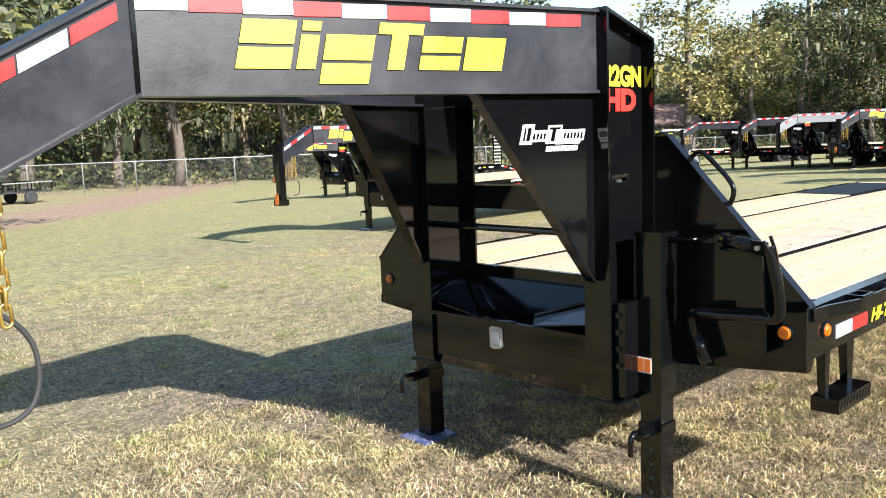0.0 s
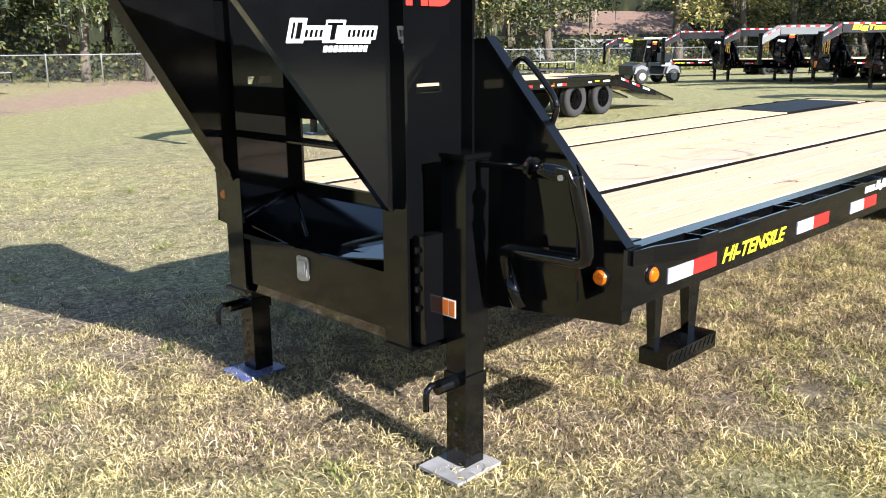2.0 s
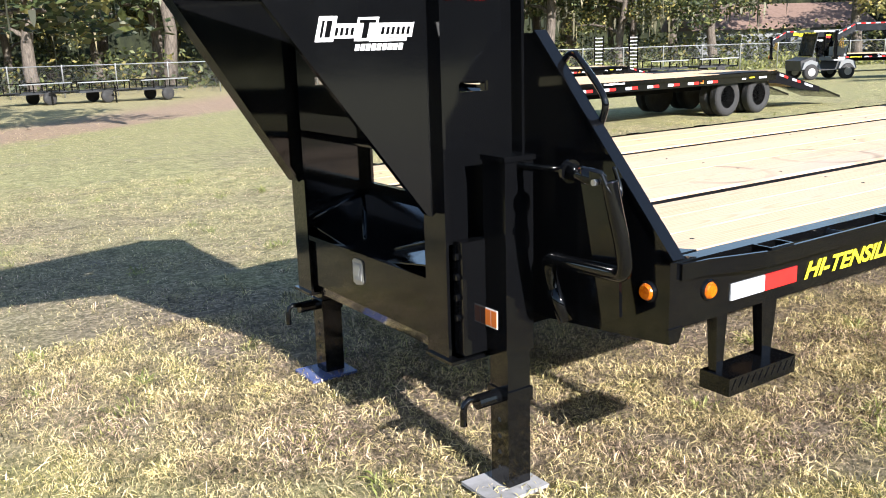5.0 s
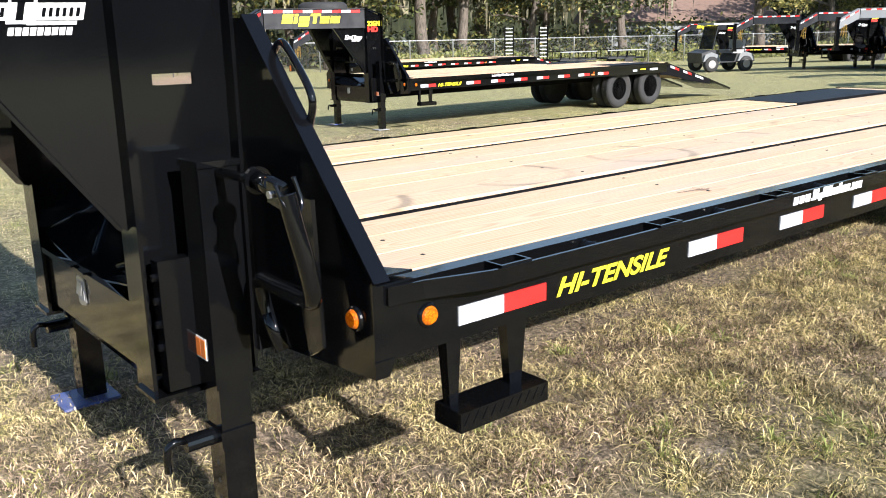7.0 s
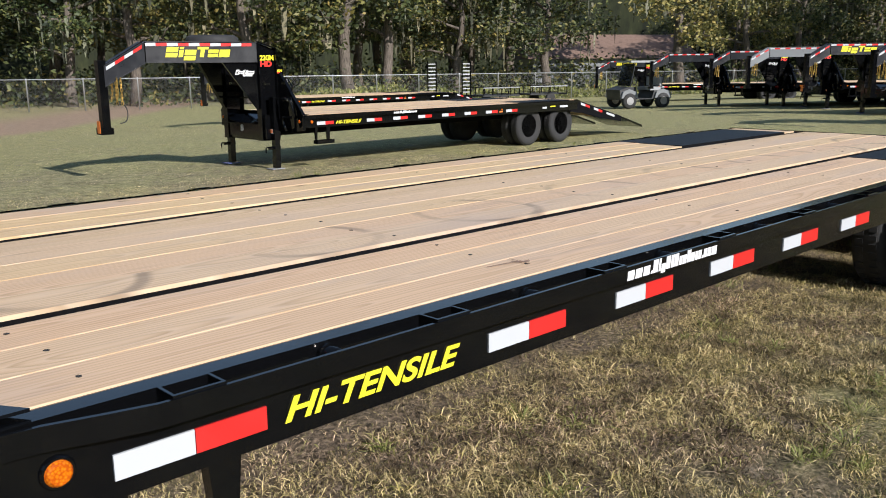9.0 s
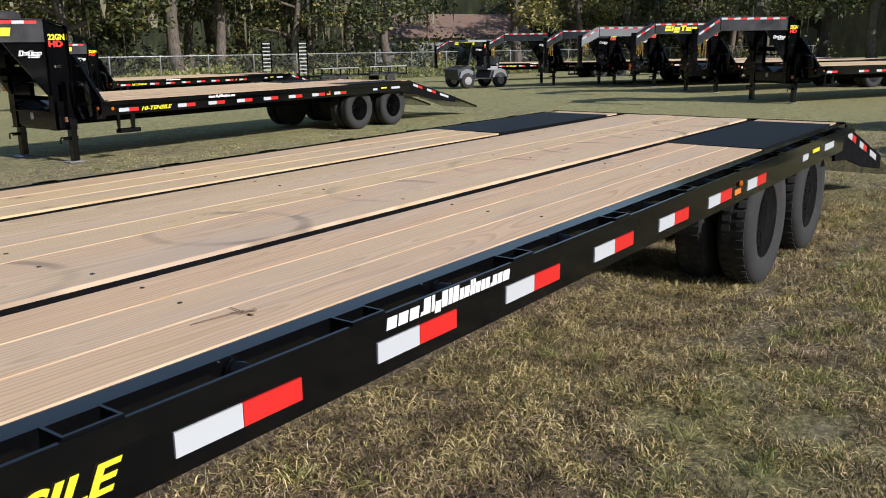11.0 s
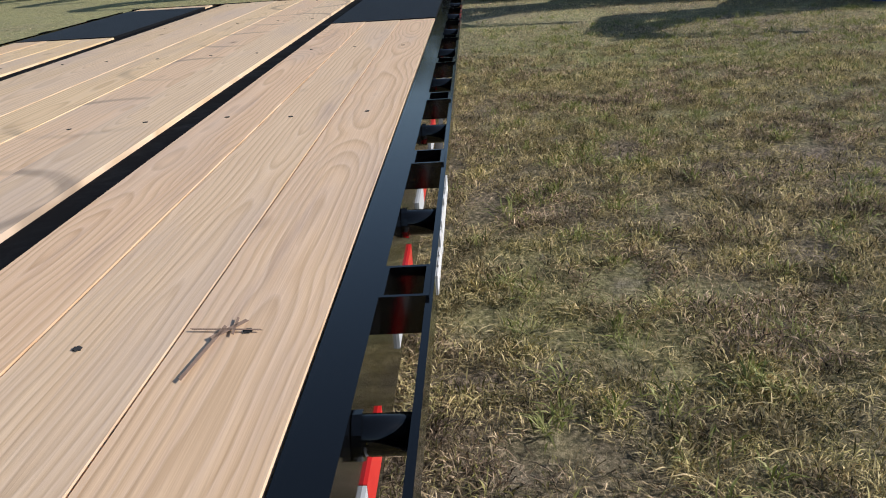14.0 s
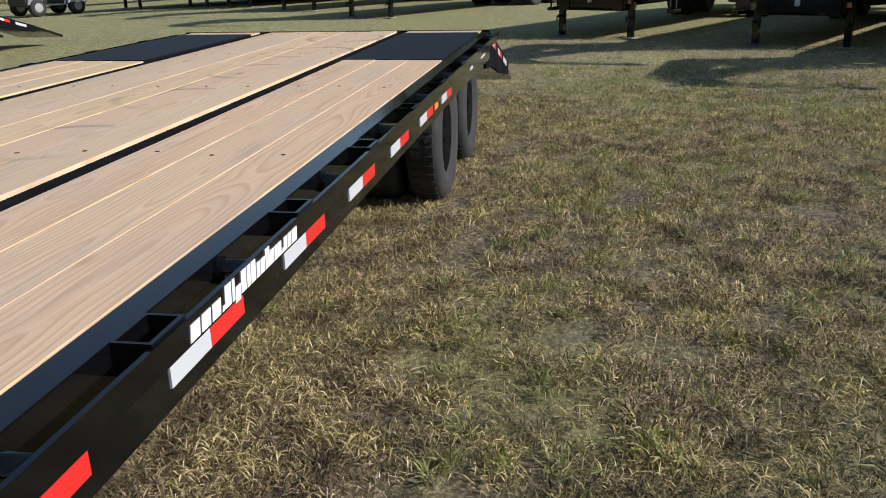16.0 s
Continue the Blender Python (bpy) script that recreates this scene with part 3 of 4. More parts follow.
            part("grip", rod([(-0.5025, 0.418, 0.735), (-0.494, 0.4, 0.69), (-0.484, 0.376, 0.63)], 0.0265, 16), BLACK, crank, "black grip sleeve", smooth=True)
            lug = part("clevis", rod(rounded([(-0.638, 0.074, 1.165), (-0.63, 0.04, 1.098), (-0.577, 0.048, 1.098), (-0.592, 0.07, 1.178)], 2), 0.0065, 8), BLACK, J, "black strap clevis on the crank", smooth=True)
            part("lug_plate", slab([(-0.634, 0.125, 1.165), (-0.634, 0.06, 1.16), (-0.634, 0.06, 1.105), (-0.634, 0.125, 1.115)], (0.006, 0, 0)), BLACK, lug)
            part("clip_bolt", rod([(-0.646, 0.097, 1.137), (-0.638, 0.097, 1.137), (-0.632, 0.097, 1.137)], 0.01, 6), STEEL, lug, "bright steel bolt head")
            part("crank_web", slab([(-0.53, 0.290, 1.11), (-0.53, 0.140, 1.11), (-0.53, 0.120, 0.72), (-0.53, 0.190, 0.68)], (0.012, 0, 0)), BLACK, T, "black stiffener plate")
            st = part("warning_label", box(-0.6505, -0.6485, 0.565, 0.632, 0.6, 0.665), WVINYL, J, "orange and white warning label")
            part("label_field", box(-0.652, -0.6505, 0.569, 0.596, 0.605, 0.66), ORANGE, st)
            part("label_field", box(-0.652, -0.6505, 0.601, 0.628, 0.605, 0.66), ORANGE, st)
        J.location = (-0.018, 0.028 if far else -0.028, 0)
        for o in J.children:
            if o.name.split(".")[0] in ("crank_shaft", "gear_sleeve", "washer_ring", "crank", "clevis"):
                o.location = (-0.005, 0.028, 0.01)
        # neck beam of the V, level part
        a, k = Vector((-0.79, 0.70, 0)), Vector((-2.466, 1.136, 0))
        al = (k - a).normalized()
        nn = Vector((al.y, -al.x, 0)) * (1 if al.x < 0 else -1)
        nn = nn if nn.y < 0 else -nn
        Z0, Z1 = 1.745, 2.055

        def V(p, off, z):
            q = p + nn * off
            return (q.x, q.y, z)
        bm = slab(F([V(a, 0, Z0), V(k, 0, Z0), V(k, 0, Z1), V(a, 0, Z1)]), Vector(F([tuple(-nn * 0.012)])[0]) - Vector(F([(0, 0, 0)])[0]))
        down = Vector(F([tuple(-nn * 0.09)])[0]) - Vector(F([(0, 0, 0)])[0])
        slab(F([V(a, 0.02, Z0 - 0.006), V(k, 0.02, Z0 - 0.006), V(k, 0.02, Z0 + 0.006), V(a, 0.02, Z0 + 0.006)]), down, bm)
        slab(F([V(a, 0.02, Z1 - 0.006), V(k, 0.02, Z1 - 0.006), V(k, 0.02, Z1 + 0.006), V(a, 0.02, Z1 + 0.006)]), down, bm)
        nb = part("neck_beam", bm, neck_mat, T, "satin black steel neck beam")
        # dropped part to the coupler
        e1 = Vector((-3.12, 1.16, 0))
        bm = slab(F([V(k, 0, Z0), V(e1, 0, 1.40), V(e1, 0, 1.69), V(k, 0, Z1)]), Vector(F([tuple(-nn * 0.012)])[0]) - Vector(F([(0, 0, 0)])[0]))
        for za, zb in ((Z0, 1.40), (Z1, 1.69)):
            slab(F([V(k, 0.02, za - 0.006), V(e1, 0.02, zb - 0.006), V(e1, 0.02, zb + 0.006), V(k, 0.02, za + 0.006)]), down * 0.7, bm)
        nd = part("neck_drop", bm, neck_mat, T, "satin black sloping end of the neck")
        part("neck_weld", slab(F([V(k, 0.004, Z0), V(k + al * 0.014, 0.004, Z0), V(k + al * 0.014, 0.004, Z1), V(k, 0.004, Z1)]), Vector(F([tuple(nn * 0.006)])[0]) - Vector(F([(0, 0, 0)])[0])), BLACK, nb)
        # reflective strips along the neck's top edge
        off = Vector(F([tuple(nn * 0.003)])[0]) - Vector(F([(0, 0, 0)])[0])
        for i in range(10):
            p, q = a + al * (0.081 + 0.1663 * i), a + al * (0.079 + 0.1663 * (i + 1))
            part("reflector", slab(F([V(p, 0.002, 1.992), V(q, 0.002, 1.988), V(q, 0.002, 2.034), V(p, 0.002, 2.038)]), off), RED if i % 2 == 0 else WHITE, nb)
        dl = (e1 - k)
        for i in range(4):
            p, q = k + dl * (0.08 + 0.22 * i), k + dl * (0.29 + 0.22 * i)
            zs = [Z1 - 0.022 - 0.365 * (0.08 + 0.22 * i), Z1 - 0.022 - 0.365 * (0.29 + 0.22 * i)]
            part("reflector", slab(F([V(p, 0.002, zs[0] - 0.05), V(q, 0.002, zs[1] - 0.05), V(q, 0.002, zs[1]), V(p, 0.002, zs[0])]), off), RED if i % 2 == 0 else WHITE, nd)
        if mark is not None and not far:
            # letters run from the kink towards the upright
            st = a + al * 1.446
            block_letters(nb, MARK, (st.x + nn.x * 0.003, st.y + nn.y * 0.003, 1.823), -al, (0, 0, 1), mark, nn, "maker's mark as plain yellow block shapes")
        # gusset under the beam
        g = a + al * 0.56
        gp = [V(a, -0.02, Z0), V(g, -0.02, Z0), V(a + al * 0.02, -0.02, 0.985), V(a, -0.02, 0.97)]
        gus = part("gusset", slab(F(gp), Vector(F([tuple(-nn * 0.01)])[0]) - Vector(F([(0, 0, 0)])[0])), BLACK, T, "black triangular steel gusset", bevel=0.0)
        ep = [V(g, 0.012, Z0), V(a + al * 0.02, 0.012, 0.985), V(a + al * 0.032, 0.012, 0.985), V(g + al * 0.014, 0.012, Z0)]
        part("gusset_edge", slab(F(ep), Vector(F([tuple(-nn * 0.06)])[0]) - Vector(F([(0, 0, 0)])[0])), BLACK, gus)
        if not far:
            # dealer decal: a white plate with dark bars, a narrow bar below
            def plate(name, s0, s1, z0, z1, off, mat, par, text="", lean=0.25):
                p, q = a + al * s0, a + al * s1
                d0, d1 = -al * (lean * (z0 - 1.53)), -al * (lean * (z1 - 1.53))
                return part(name, slab([V(p + d0, off, z0), V(q + d0, off, z0), V(q + d1, off, z1), V(p + d1, off, z1)], nn * 0.0015), mat, par, text)
            dec = plate("decal", 0.065, 0.365, 1.558, 1.602, -0.018, WVINYL, gus, "white dealer decal as plain bars")
            plate("decal_tall_bar", 0.315, 0.372, 1.549, 1.625, -0.0175, WVINYL, dec)
            plate("decal_tall_bar", 0.182, 0.25, 1.549, 1.62, -0.0175, WVINYL, dec)
            plate("decal_ink", 0.328, 0.345, 1.562, 1.612, -0.016, BLACK, dec)
            plate("decal_ink", 0.352, 0.36, 1.562, 1.612, -0.016, BLACK, dec)
            plate("decal_ink", 0.21, 0.228, 1.558, 1.607, -0.016, BLACK, dec)
            plate("decal_ink", 0.19, 0.243, 1.603, 1.612, -0.016, BLACK, dec)
            for i in range(10):
                s0 = 0.076 + 0.0165 * i if i < 6 else 0.192 + 0.0165 * i - 0.035
                plate("decal_ink", s0, s0 + 0.009, 1.567, 1.59, -0.0162, BLACK, dec)
            plate("decal_foot", 0.08, 0.2, 1.546, 1.556, -0.018, WVINYL, dec)
            for i in range(9):
                plate("decal_foot", 0.088 + 0.0175 * i, 0.102 + 0.0175 * i, 1.52, 1.54, -0.018, WVINYL, dec)
            lettering("model_letters", "22GN", YELLOW, up, Matrix.Translation((-0.735, 0.7, 1.767)) @ pose(0, 0, 0, 90, 0, 0), 0.087, 0.26, 0.0, "yellow vinyl model letters", 0.045)
            lettering("model_letters", "HD", REDV, up, Matrix.Translation((-0.735, 0.7, 1.668)) @ pose(0, 0, 0, 90, 0, 0), 0.092, 0.222, 0.0, "red vinyl letters HD", 0.06)
        # step below the channel
        stp = part("side_step", B(-0.19, 0.158, -0.03, 0.085, 0.422, 0.482), BLACK, T, "black tread plate side step", bevel=0.004)
        for i in range(10):
            xb = -0.178 + 0.034 * i
            part("tread_bar", slab(F([(xb, -0.0295, 0.443), (xb + 0.006, -0.0295, 0.44), (xb + 0.026, -0.0295, 0.472), (xb + 0.02, -0.0295, 0.475)]), (0, 0.0025 * (1 if far else -1), 0)), BLACK, stp)
        for x0, w in ((-0.19, 0.055), (0.04, 0.085)):
            bm = slab(F([(x0, 0.03, 0.70), (x0 + w, 0.03, 0.70), (x0 + w * 0.75, 0.03, 0.48), (x0 + w * 0.2, 0.03, 0.48)]), (0, 0.008 * (-1 if far else 1), 0))
            slab(F([(x0, 0.038, 0.70), (x0, 0.07, 0.70), (x0 + w * 0.2, 0.06, 0.48), (x0 + w * 0.2, 0.038, 0.48)]), (0.008, 0, 0), bm)
            part("step_hanger", bm, BLACK, stp)
        # dovetail side
        tail = part("dovetail_side", slab(F([(L, 0.0, 0.893), (L + 1.75, 0.0, 0.46), (L + 1.75, 0.0, 0.34), (L + 0.9, 0.0, 0.46), (L + 0.2, 0.0, 0.6), (L - 0.25, 0.0, 0.64), (L - 0.25, 0.0, 0.688), (L, 0.0, 0.69)]), (0, 0.02 * (-1 if far else 1), 0)), STRIP, T, "black tapering dovetail side plate")
        for i in range(3):
            x0 = L + 0.3 + 0.5 * i
            z = 0.893 - (x0 - L) * 0.2474 - 0.03
            part("reflector", slab(F([(x0, -0.002, z - 0.05), (x0 + 0.16, -0.002, z - 0.09), (x0 + 0.16, -0.002, z - 0.04), (x0, -0.002, z)]), (0, -0.003 * (-1 if far else 1), 0)), WHITE if i == 2 else RED, tail)
            part("reflector", slab(F([(x0 - 0.17, -0.002, z - 0.008), (x0 - 0.002, -0.002, z - 0.05), (x0 - 0.002, -0.002, z), (x0 - 0.17, -0.002, z + 0.042)]), (0, -0.003 * (-1 if far else 1), 0)), WHITE, tail)
        ramp_up = part("ramp", slab(F([(L + 1.75, 0.05, 0.47), (L + 2.75, 0.05, 0.20), (L + 2.75, 1.05, 0.20), (L + 1.75, 1.05, 0.47)]), (0, 0, -0.05)), BLACK, T, "black steel ramp laid out behind the dovetail")
        # axles' wheels
        W = empty("wheel_set")
        W.parent = T
        for xw in (5.42, 6.52):
            wheel(W, xw, (2 * C - 0.085) if far else 0.085, -1 if far else 1)
        # main beam under the deck
        part("main_beam", B(-0.45, L, 0.632, 0.718, 0.55, 0.89), STRIP, T, "black main I-beam")
    # cross members between the uprights
    yl, yr = 0.717, 2 * C - 0.717
    part("cross_beam", box(-0.62, -0.5, yl, yr, 1.245, 1.355), BLACK, T, "black cross beam", bevel=0.004)
    part("cross_bar", rod([(-0.70, yl, 1.165), (-0.70, C, 1.165), (-0.70, yr, 1.165)], 0.016, 10), BLACK, T)
    part("cross_beam", box(-0.60, -0.46, yl, yr, 1.74, 1.9), BLACK, T)
    part("bulkhead_sill", box(-0.475, -0.445, 0.72, 2 * C - 0.72, 0.6, 0.942), BLACK, T, "black steel bulkhead sill")
    # tool box with a sloping lid
    tb = part("tool_box", slab([(-0.772, yl + 0.01, 0.738), (-0.772, yl + 0.01, 0.53), (-0.74, yl + 0.01, 0.475), (-0.5, yl + 0.01, 0.47), (-0.478, yl + 0.01, 0.89), (-0.49, yl + 0.01, 0.89)], (0, yr - yl - 0.02, 0)), BLACK, T, "glossy black tool box between the uprights", bevel=0.004)
    part("lid_lip", box(-0.788, -0.765, yl + 0.004, yr - 0.004, 0.73, 0.75), BLACK, tb, bevel=0.002)
    for y in (1.2, 1.33):
        part("lid_tab", box(-0.80, -0.77, y - 0.03, y + 0.03, 0.75, 0.757), BLACK, tb, bevel=0.001)
    for y0, sy in ((yl, 1), (yr, -1)):
        # tilted corner plate with a raised rib along its edge
        apex, low, rib = Vector((-0.482, y0 + sy * 0.01, 0.893)), Vector((-0.765, y0 + sy * 0.01, 0.8)), Vector((-0.70, y0 + sy * 0.40, 0.776))
        corner = part("corner_plate", slab([apex, low, Vector((-0.765, y0 + sy * 0.36, 0.75)), rib], (0, 0, -0.006)), BLACK, tb)
        part("corner_rib", rod([apex, apex.lerp(rib, 0.5) + Vector((0, 0, 0.006)), rib], 0.009, 8), BLACK, corner, smooth=True)
        part("side_rib", rod([apex + Vector((0, 0, 0.004)), apex.lerp(low, 0.5), low], 0.011, 8), BLACK, corner, smooth=True)
    latch = part("latch", slab([(-0.773, 1.245, 0.632), (-0.773, 1.257, 0.62), (-0.773, 1.302, 0.612), (-0.773, 1.325, 0.62), (-0.773, 1.325, 0.708), (-0.773, 1.313, 0.718), (-0.773, 1.257, 0.718), (-0.773, 1.245, 0.708)], (-0.005, 0, 0)), STEEL, tb, "bright steel paddle latch", bevel=0.001)
    part("latch_recess", box(-0.7795, -0.778, 1.258, 1.312, 0.634, 0.704), BASEP, latch)
    part("latch_paddle", slab([(-0.7795, 1.262, 0.698), (-0.7795, 1.308, 0.698), (-0.786, 1.308, 0.655), (-0.786, 1.262, 0.655)], (-0.003, 0, 0)), STEEL, latch)
    # coupler
    cp = part("coupler_tube", box(-3.20, -3.08, C - 0.06, C + 0.06, 0.78, 1.78), BLACK, T, "black square coupler tube", bevel=0.008)
    part("coupler_ball_end", box(-3.24, -3.06, C - 0.1, C + 0.1, 0.70, 0.80), BLACK, cp, bevel=0.01)
    if detail:
        part("coupler_tag", box(-3.245, -3.24, C - 0.05, C + 0.05, 0.72, 0.9), ORANGE, cp, "orange tag")
    for s, y0 in ((0, 1.12), (1, 1.34)):
        bm = bmesh.new()
        for run, (xa, za, k) in enumerate(((-2.9, 1.5, 8), (-2.96, 1.5, 7))):
            z = za
            for i in range(k):
                x0 = xa + 0.02 * s - (0.012 * run * max(0, i - 4))
                pl = "xz" if i % 2 else "yz"
                pts = [(x0 + (0.014 * math.cos(t) if pl == "xz" else 0), y0 + (0.014 * math.cos(t) if pl == "yz" else 0), z + (0.018 if math.sin(t) > 0 else -0.018) + 0.014 * math.sin(t)) for t in [2 * math.pi * q / 12 for q in range(13)]]
                rod(pts, 0.0052, 6, bm)
                z -= 0.049
        part("safety_chain", bm, GOLD, T, "gold zinc-plated safety chain", smooth=True)
    part("breakaway_cable", rod(rounded([(-2.94, 1.12, 1.18), (-2.87, 1.13, 1.13), (-2.83, 1.13, 1.06), (-2.825, 1.13, 0.97), (-2.85, 1.12, 0.9), (-2.90, 1.12, 0.865), (-2.96, 1.12, 0.86)], 2), 0.008, 8), RUBBER, T, "black electric cable", smooth=True)
    # cross members, seen in the gaps
    bm = bmesh.new()
    x = 0.0
    while x < L:
        box(x, x + 0.05, 0.06, 2 * C - 0.06, 0.76, 0.858, bm)
        x += 0.406
    part("cross_members", bm, BLACK, T)
    # wheel cover plates
    for y0, y1 in ((0.062, 0.63), (2 * C - 0.63, 2 * C - 0.062)):
        part("wheel_plate", box(5.02, 6.74, y0, y1, 0.885, DECK + 0.004), TREAD, T, "black tread plate over the wheels", bevel=0.002)
        wl = part("plank", box(6.745, L - 0.01, y0 + 0.002, y1, 0.862, DECK), PINE, T)
    part("end_cap", box(L - 0.01, L + 0.03, 0.0, 2 * C, 0.8, DECK + 0.003), BLACK, T)
    # beavertail deck
    for i in range(8):
        y0 = 0.04 + i * (2 * C - 0.08) / 8
        part("plank", slab([(L + 0.04, y0, 0.878), (L + 1.7, y0, 0.467), (L + 1.7, y0 + 0.29, 0.467), (L + 0.04, y0 + 0.29, 0.878)], (0, 0, -0.03)), PINE, T)
    # deck boards
    for y0, k, x1 in ((0.062, 3, 5.015), (0.722, 5, L - 0.01), (2 * C - 0.63, 3, 5.015)):
        span = 0.568 if k == 3 else 2 * C - 2 * 0.722
        w = span / k
        for i in range(k):
            gap = 0.005 if (i + k) % 2 else 0.003
            rise = 0.0015 * ((i * 7 + k) % 3 - 1)
            part("plank", box(-0.43, x1 - 0.004 * (i % 2), y0 + i * w + gap / 2, y0 + (i + 1) * w - gap / 2, 0.862, DECK + rise), PINE, T, bevel=0.003)
            xs = 1.222
            while xs < x1 - 0.1 and detail:
                for xk in (xs, xs - 1.38) if xs < 2 else (xs,):
                    SCREWS.append((T, xk + 0.02 * math.sin(i * 9.1 + xk), y0 + (i + 0.5) * w + 0.03 * math.sin(i * 5.3 + k), DECK + rise))
                xs += 1.385
    if detail:
        for x0, y0, x1, y1, w in ((1.245, 0.235, 1.235, 0.14, 0.004), (1.265, 0.165, 1.215, 0.2, 0.006), (1.25, 0.19, 1.11, 0.207, 0.005), (1.275, 0.18, 1.225, 0.175, 0.004)):
            part("scuff_mark", slab([(x0, y0, DECK + 0.0022), (x1, y1, DECK + 0.0022), (x1 + w, y1 + w, DECK + 0.0022), (x0 + w, y0 + w, DECK + 0.0022)], (0, 0, 0.0006)), SCUFF, T, "dark brown scuff on the boards")
        ch = [o for o in T.children if o.name.startswith("side_channel")][0]
        rl = [o for o in T.children if o.name.startswith("rub_rail")][0]
        lettering("side_letters", "HI-TENSILE", YELLOW, ch, Matrix.Translation((0.218, -0.003, 0.727)) @ pose(0, 0, 0, 90, 0, 0), 0.06, 0.56, 0.35, "yellow vinyl lettering HI-TENSILE", 0.026)
        x = 1.448
        for k, w in enumerate((0.034, 0.034, 0.034, 0.01, 0.026, 0.011, 0.023, 0.023, 0.016, 0.023, 0.017, 0.022, 0.01, 0.01, 0.021, 0.017, 0.019, 0.009, 0.02, 0.022, 0.032)):
            tall = k in (4, 5, 7, 8, 9, 12, 13)
            z0 = 0.846 - (0.008 if k == 6 else 0)
            h = 0.010 if k in (3, 17) else (0.042 if tall else 0.03)
            part("decal", slab([(x, -0.0765, z0), (x + w * 1.08, -0.0765, z0), (x + w * 1.08 + 0.005, -0.0765, z0 + h), (x + 0.005, -0.0765, z0 + h)], (0, -0.0015, 0)), WVINYL, rl, "white web address as plain bars" if k == 0 else "")
            x += w * 1.3
    return T


def screw_mesh():
    bm = bmesh.new()
    pts = [((0.008 if k % 2 else 0.006) * math.cos(k * 0.5236), (0.0065 if k % 2 else 0.005) * math.sin(k * 0.5236), 0.0004) for k in range(12)]
    slab(pts, (0, 0, 0.0016), bm)
    return finish("screw", bm, RUBBER)


main = gooseneck("black gooseneck flatbed trailer with pale pine deck, on grass")
sm = screw_mesh()
for k, (T, x, y, z) in enumerate(SCREWS):
    o = sm if k == 0 else new("screw", sm.data)
    o.parent = T
    o.location = (x, y, z)
    o.rotation_euler = (0, 0, k * 1.7)
# ---------------------------------------------------------------- ground (large sheet)
def lie(y):
    """The lawn falls gently away beyond the trailer."""
    return -0.008 * min(max(y - 3.0, 0.0), 8.0) - 0.0294 * min(max(y - 11.0, 0.0), 19.0)


bm = bmesh.new()
N = 120
for i in range(N + 1):
    for j in range(N + 1):
        u, v = (i / N * 2 - 1), (j / N * 2 - 1)
        x, y = 4 + math.copysign(abs(u) ** 3, u) * 600, 3 + math.copysign(abs(v) ** 3, v) * 600
        d = math.hypot(x - 3, y - 3)
        z = lie(y) + 0.03 * (noise.noise((x * 0.13, y * 0.13, 0))) * min(1, max(0, (d - 6) / 10))
        bm.verts.new((x, y, z - 0.004))
bm.verts.ensure_lookup_table()
for i in range(N):
    for j in range(N):
        a = i * (N + 1) + j
        bm.faces.new([bm.verts[a], bm.verts[a + N + 1], bm.verts[a + N + 2], bm.verts[a + 1]])
ground = finish("ground", bm, LAWN, smooth=True)
tagged(ground, "patchy sunlit lawn of green and straw grass", "ground", kind="structure")

# ---------------------------------------------------------------- other trailers on the lot


def put(x, y, turn, source, label, size=1.0):
    m = pose(x, y, lie(y + 0.8), 0, 0, turn) @ Matrix.Diagonal((size, size, size, 1))
    t = copy_thing(source, m)
    t.matrix_basis = m
    tagged(t, label)
    return t


put(7.2, 9.3, 1, main, "black gooseneck flatbed trailer parked beyond the main one", 0.94)
put(16.5, 23.0, -2, main, "distant black flatbed trailer in front of the fence")
plain = gooseneck("black gooseneck trailer parked in a row on the grass", detail=False, mark=None)
plain.matrix_basis = pose(30.9, 14.6, lie(15), 0, 0, -40)
grey = gooseneck("gooseneck trailer with a grey painted neck, in the row", detail=False, neck_mat=GREY, mark=None)
grey.matrix_basis = pose(29.0, 9.6, lie(10), 0, 0, -37)
ROWLABEL = "black gooseneck trailer parked in a row on the grass"
for x, y, a in ((30.7, 11.9, -40), (22.3, 3.3, -30), (16.25, -2.31, -28.7), (14.4, -5.4, -29), (12.2, -7.7, -29)):
    put(x, y, a, plain, ROWLABEL)
put(37.5, 22.0, -40, main, "far black gooseneck trailer with a yellow mark, behind the golf cart")
put(26.2, 6.5, -31, main, "black gooseneck trailer with a yellow mark, in the row")



def spare(x, y, z):
    bm = lathe([(0.2, -0.1), (0.33, -0.11), (0.39, -0.07), (0.39, 0.07), (0.33, 0.11), (0.2, 0.1)], (0, 0), 32)
    o = finish("spare_tyre", bm, RUBBER, smooth=True)
    tagged(o, "black spare tyre lying flat on a trailer neck", "tyre")
    o.matrix_basis = pose(x, y, z, 90, 0, 0)


spare(6.0, 10.46, lie(10.1) + 1.93)
# ---------------------------------------------------------------- small utility trailers near the fence


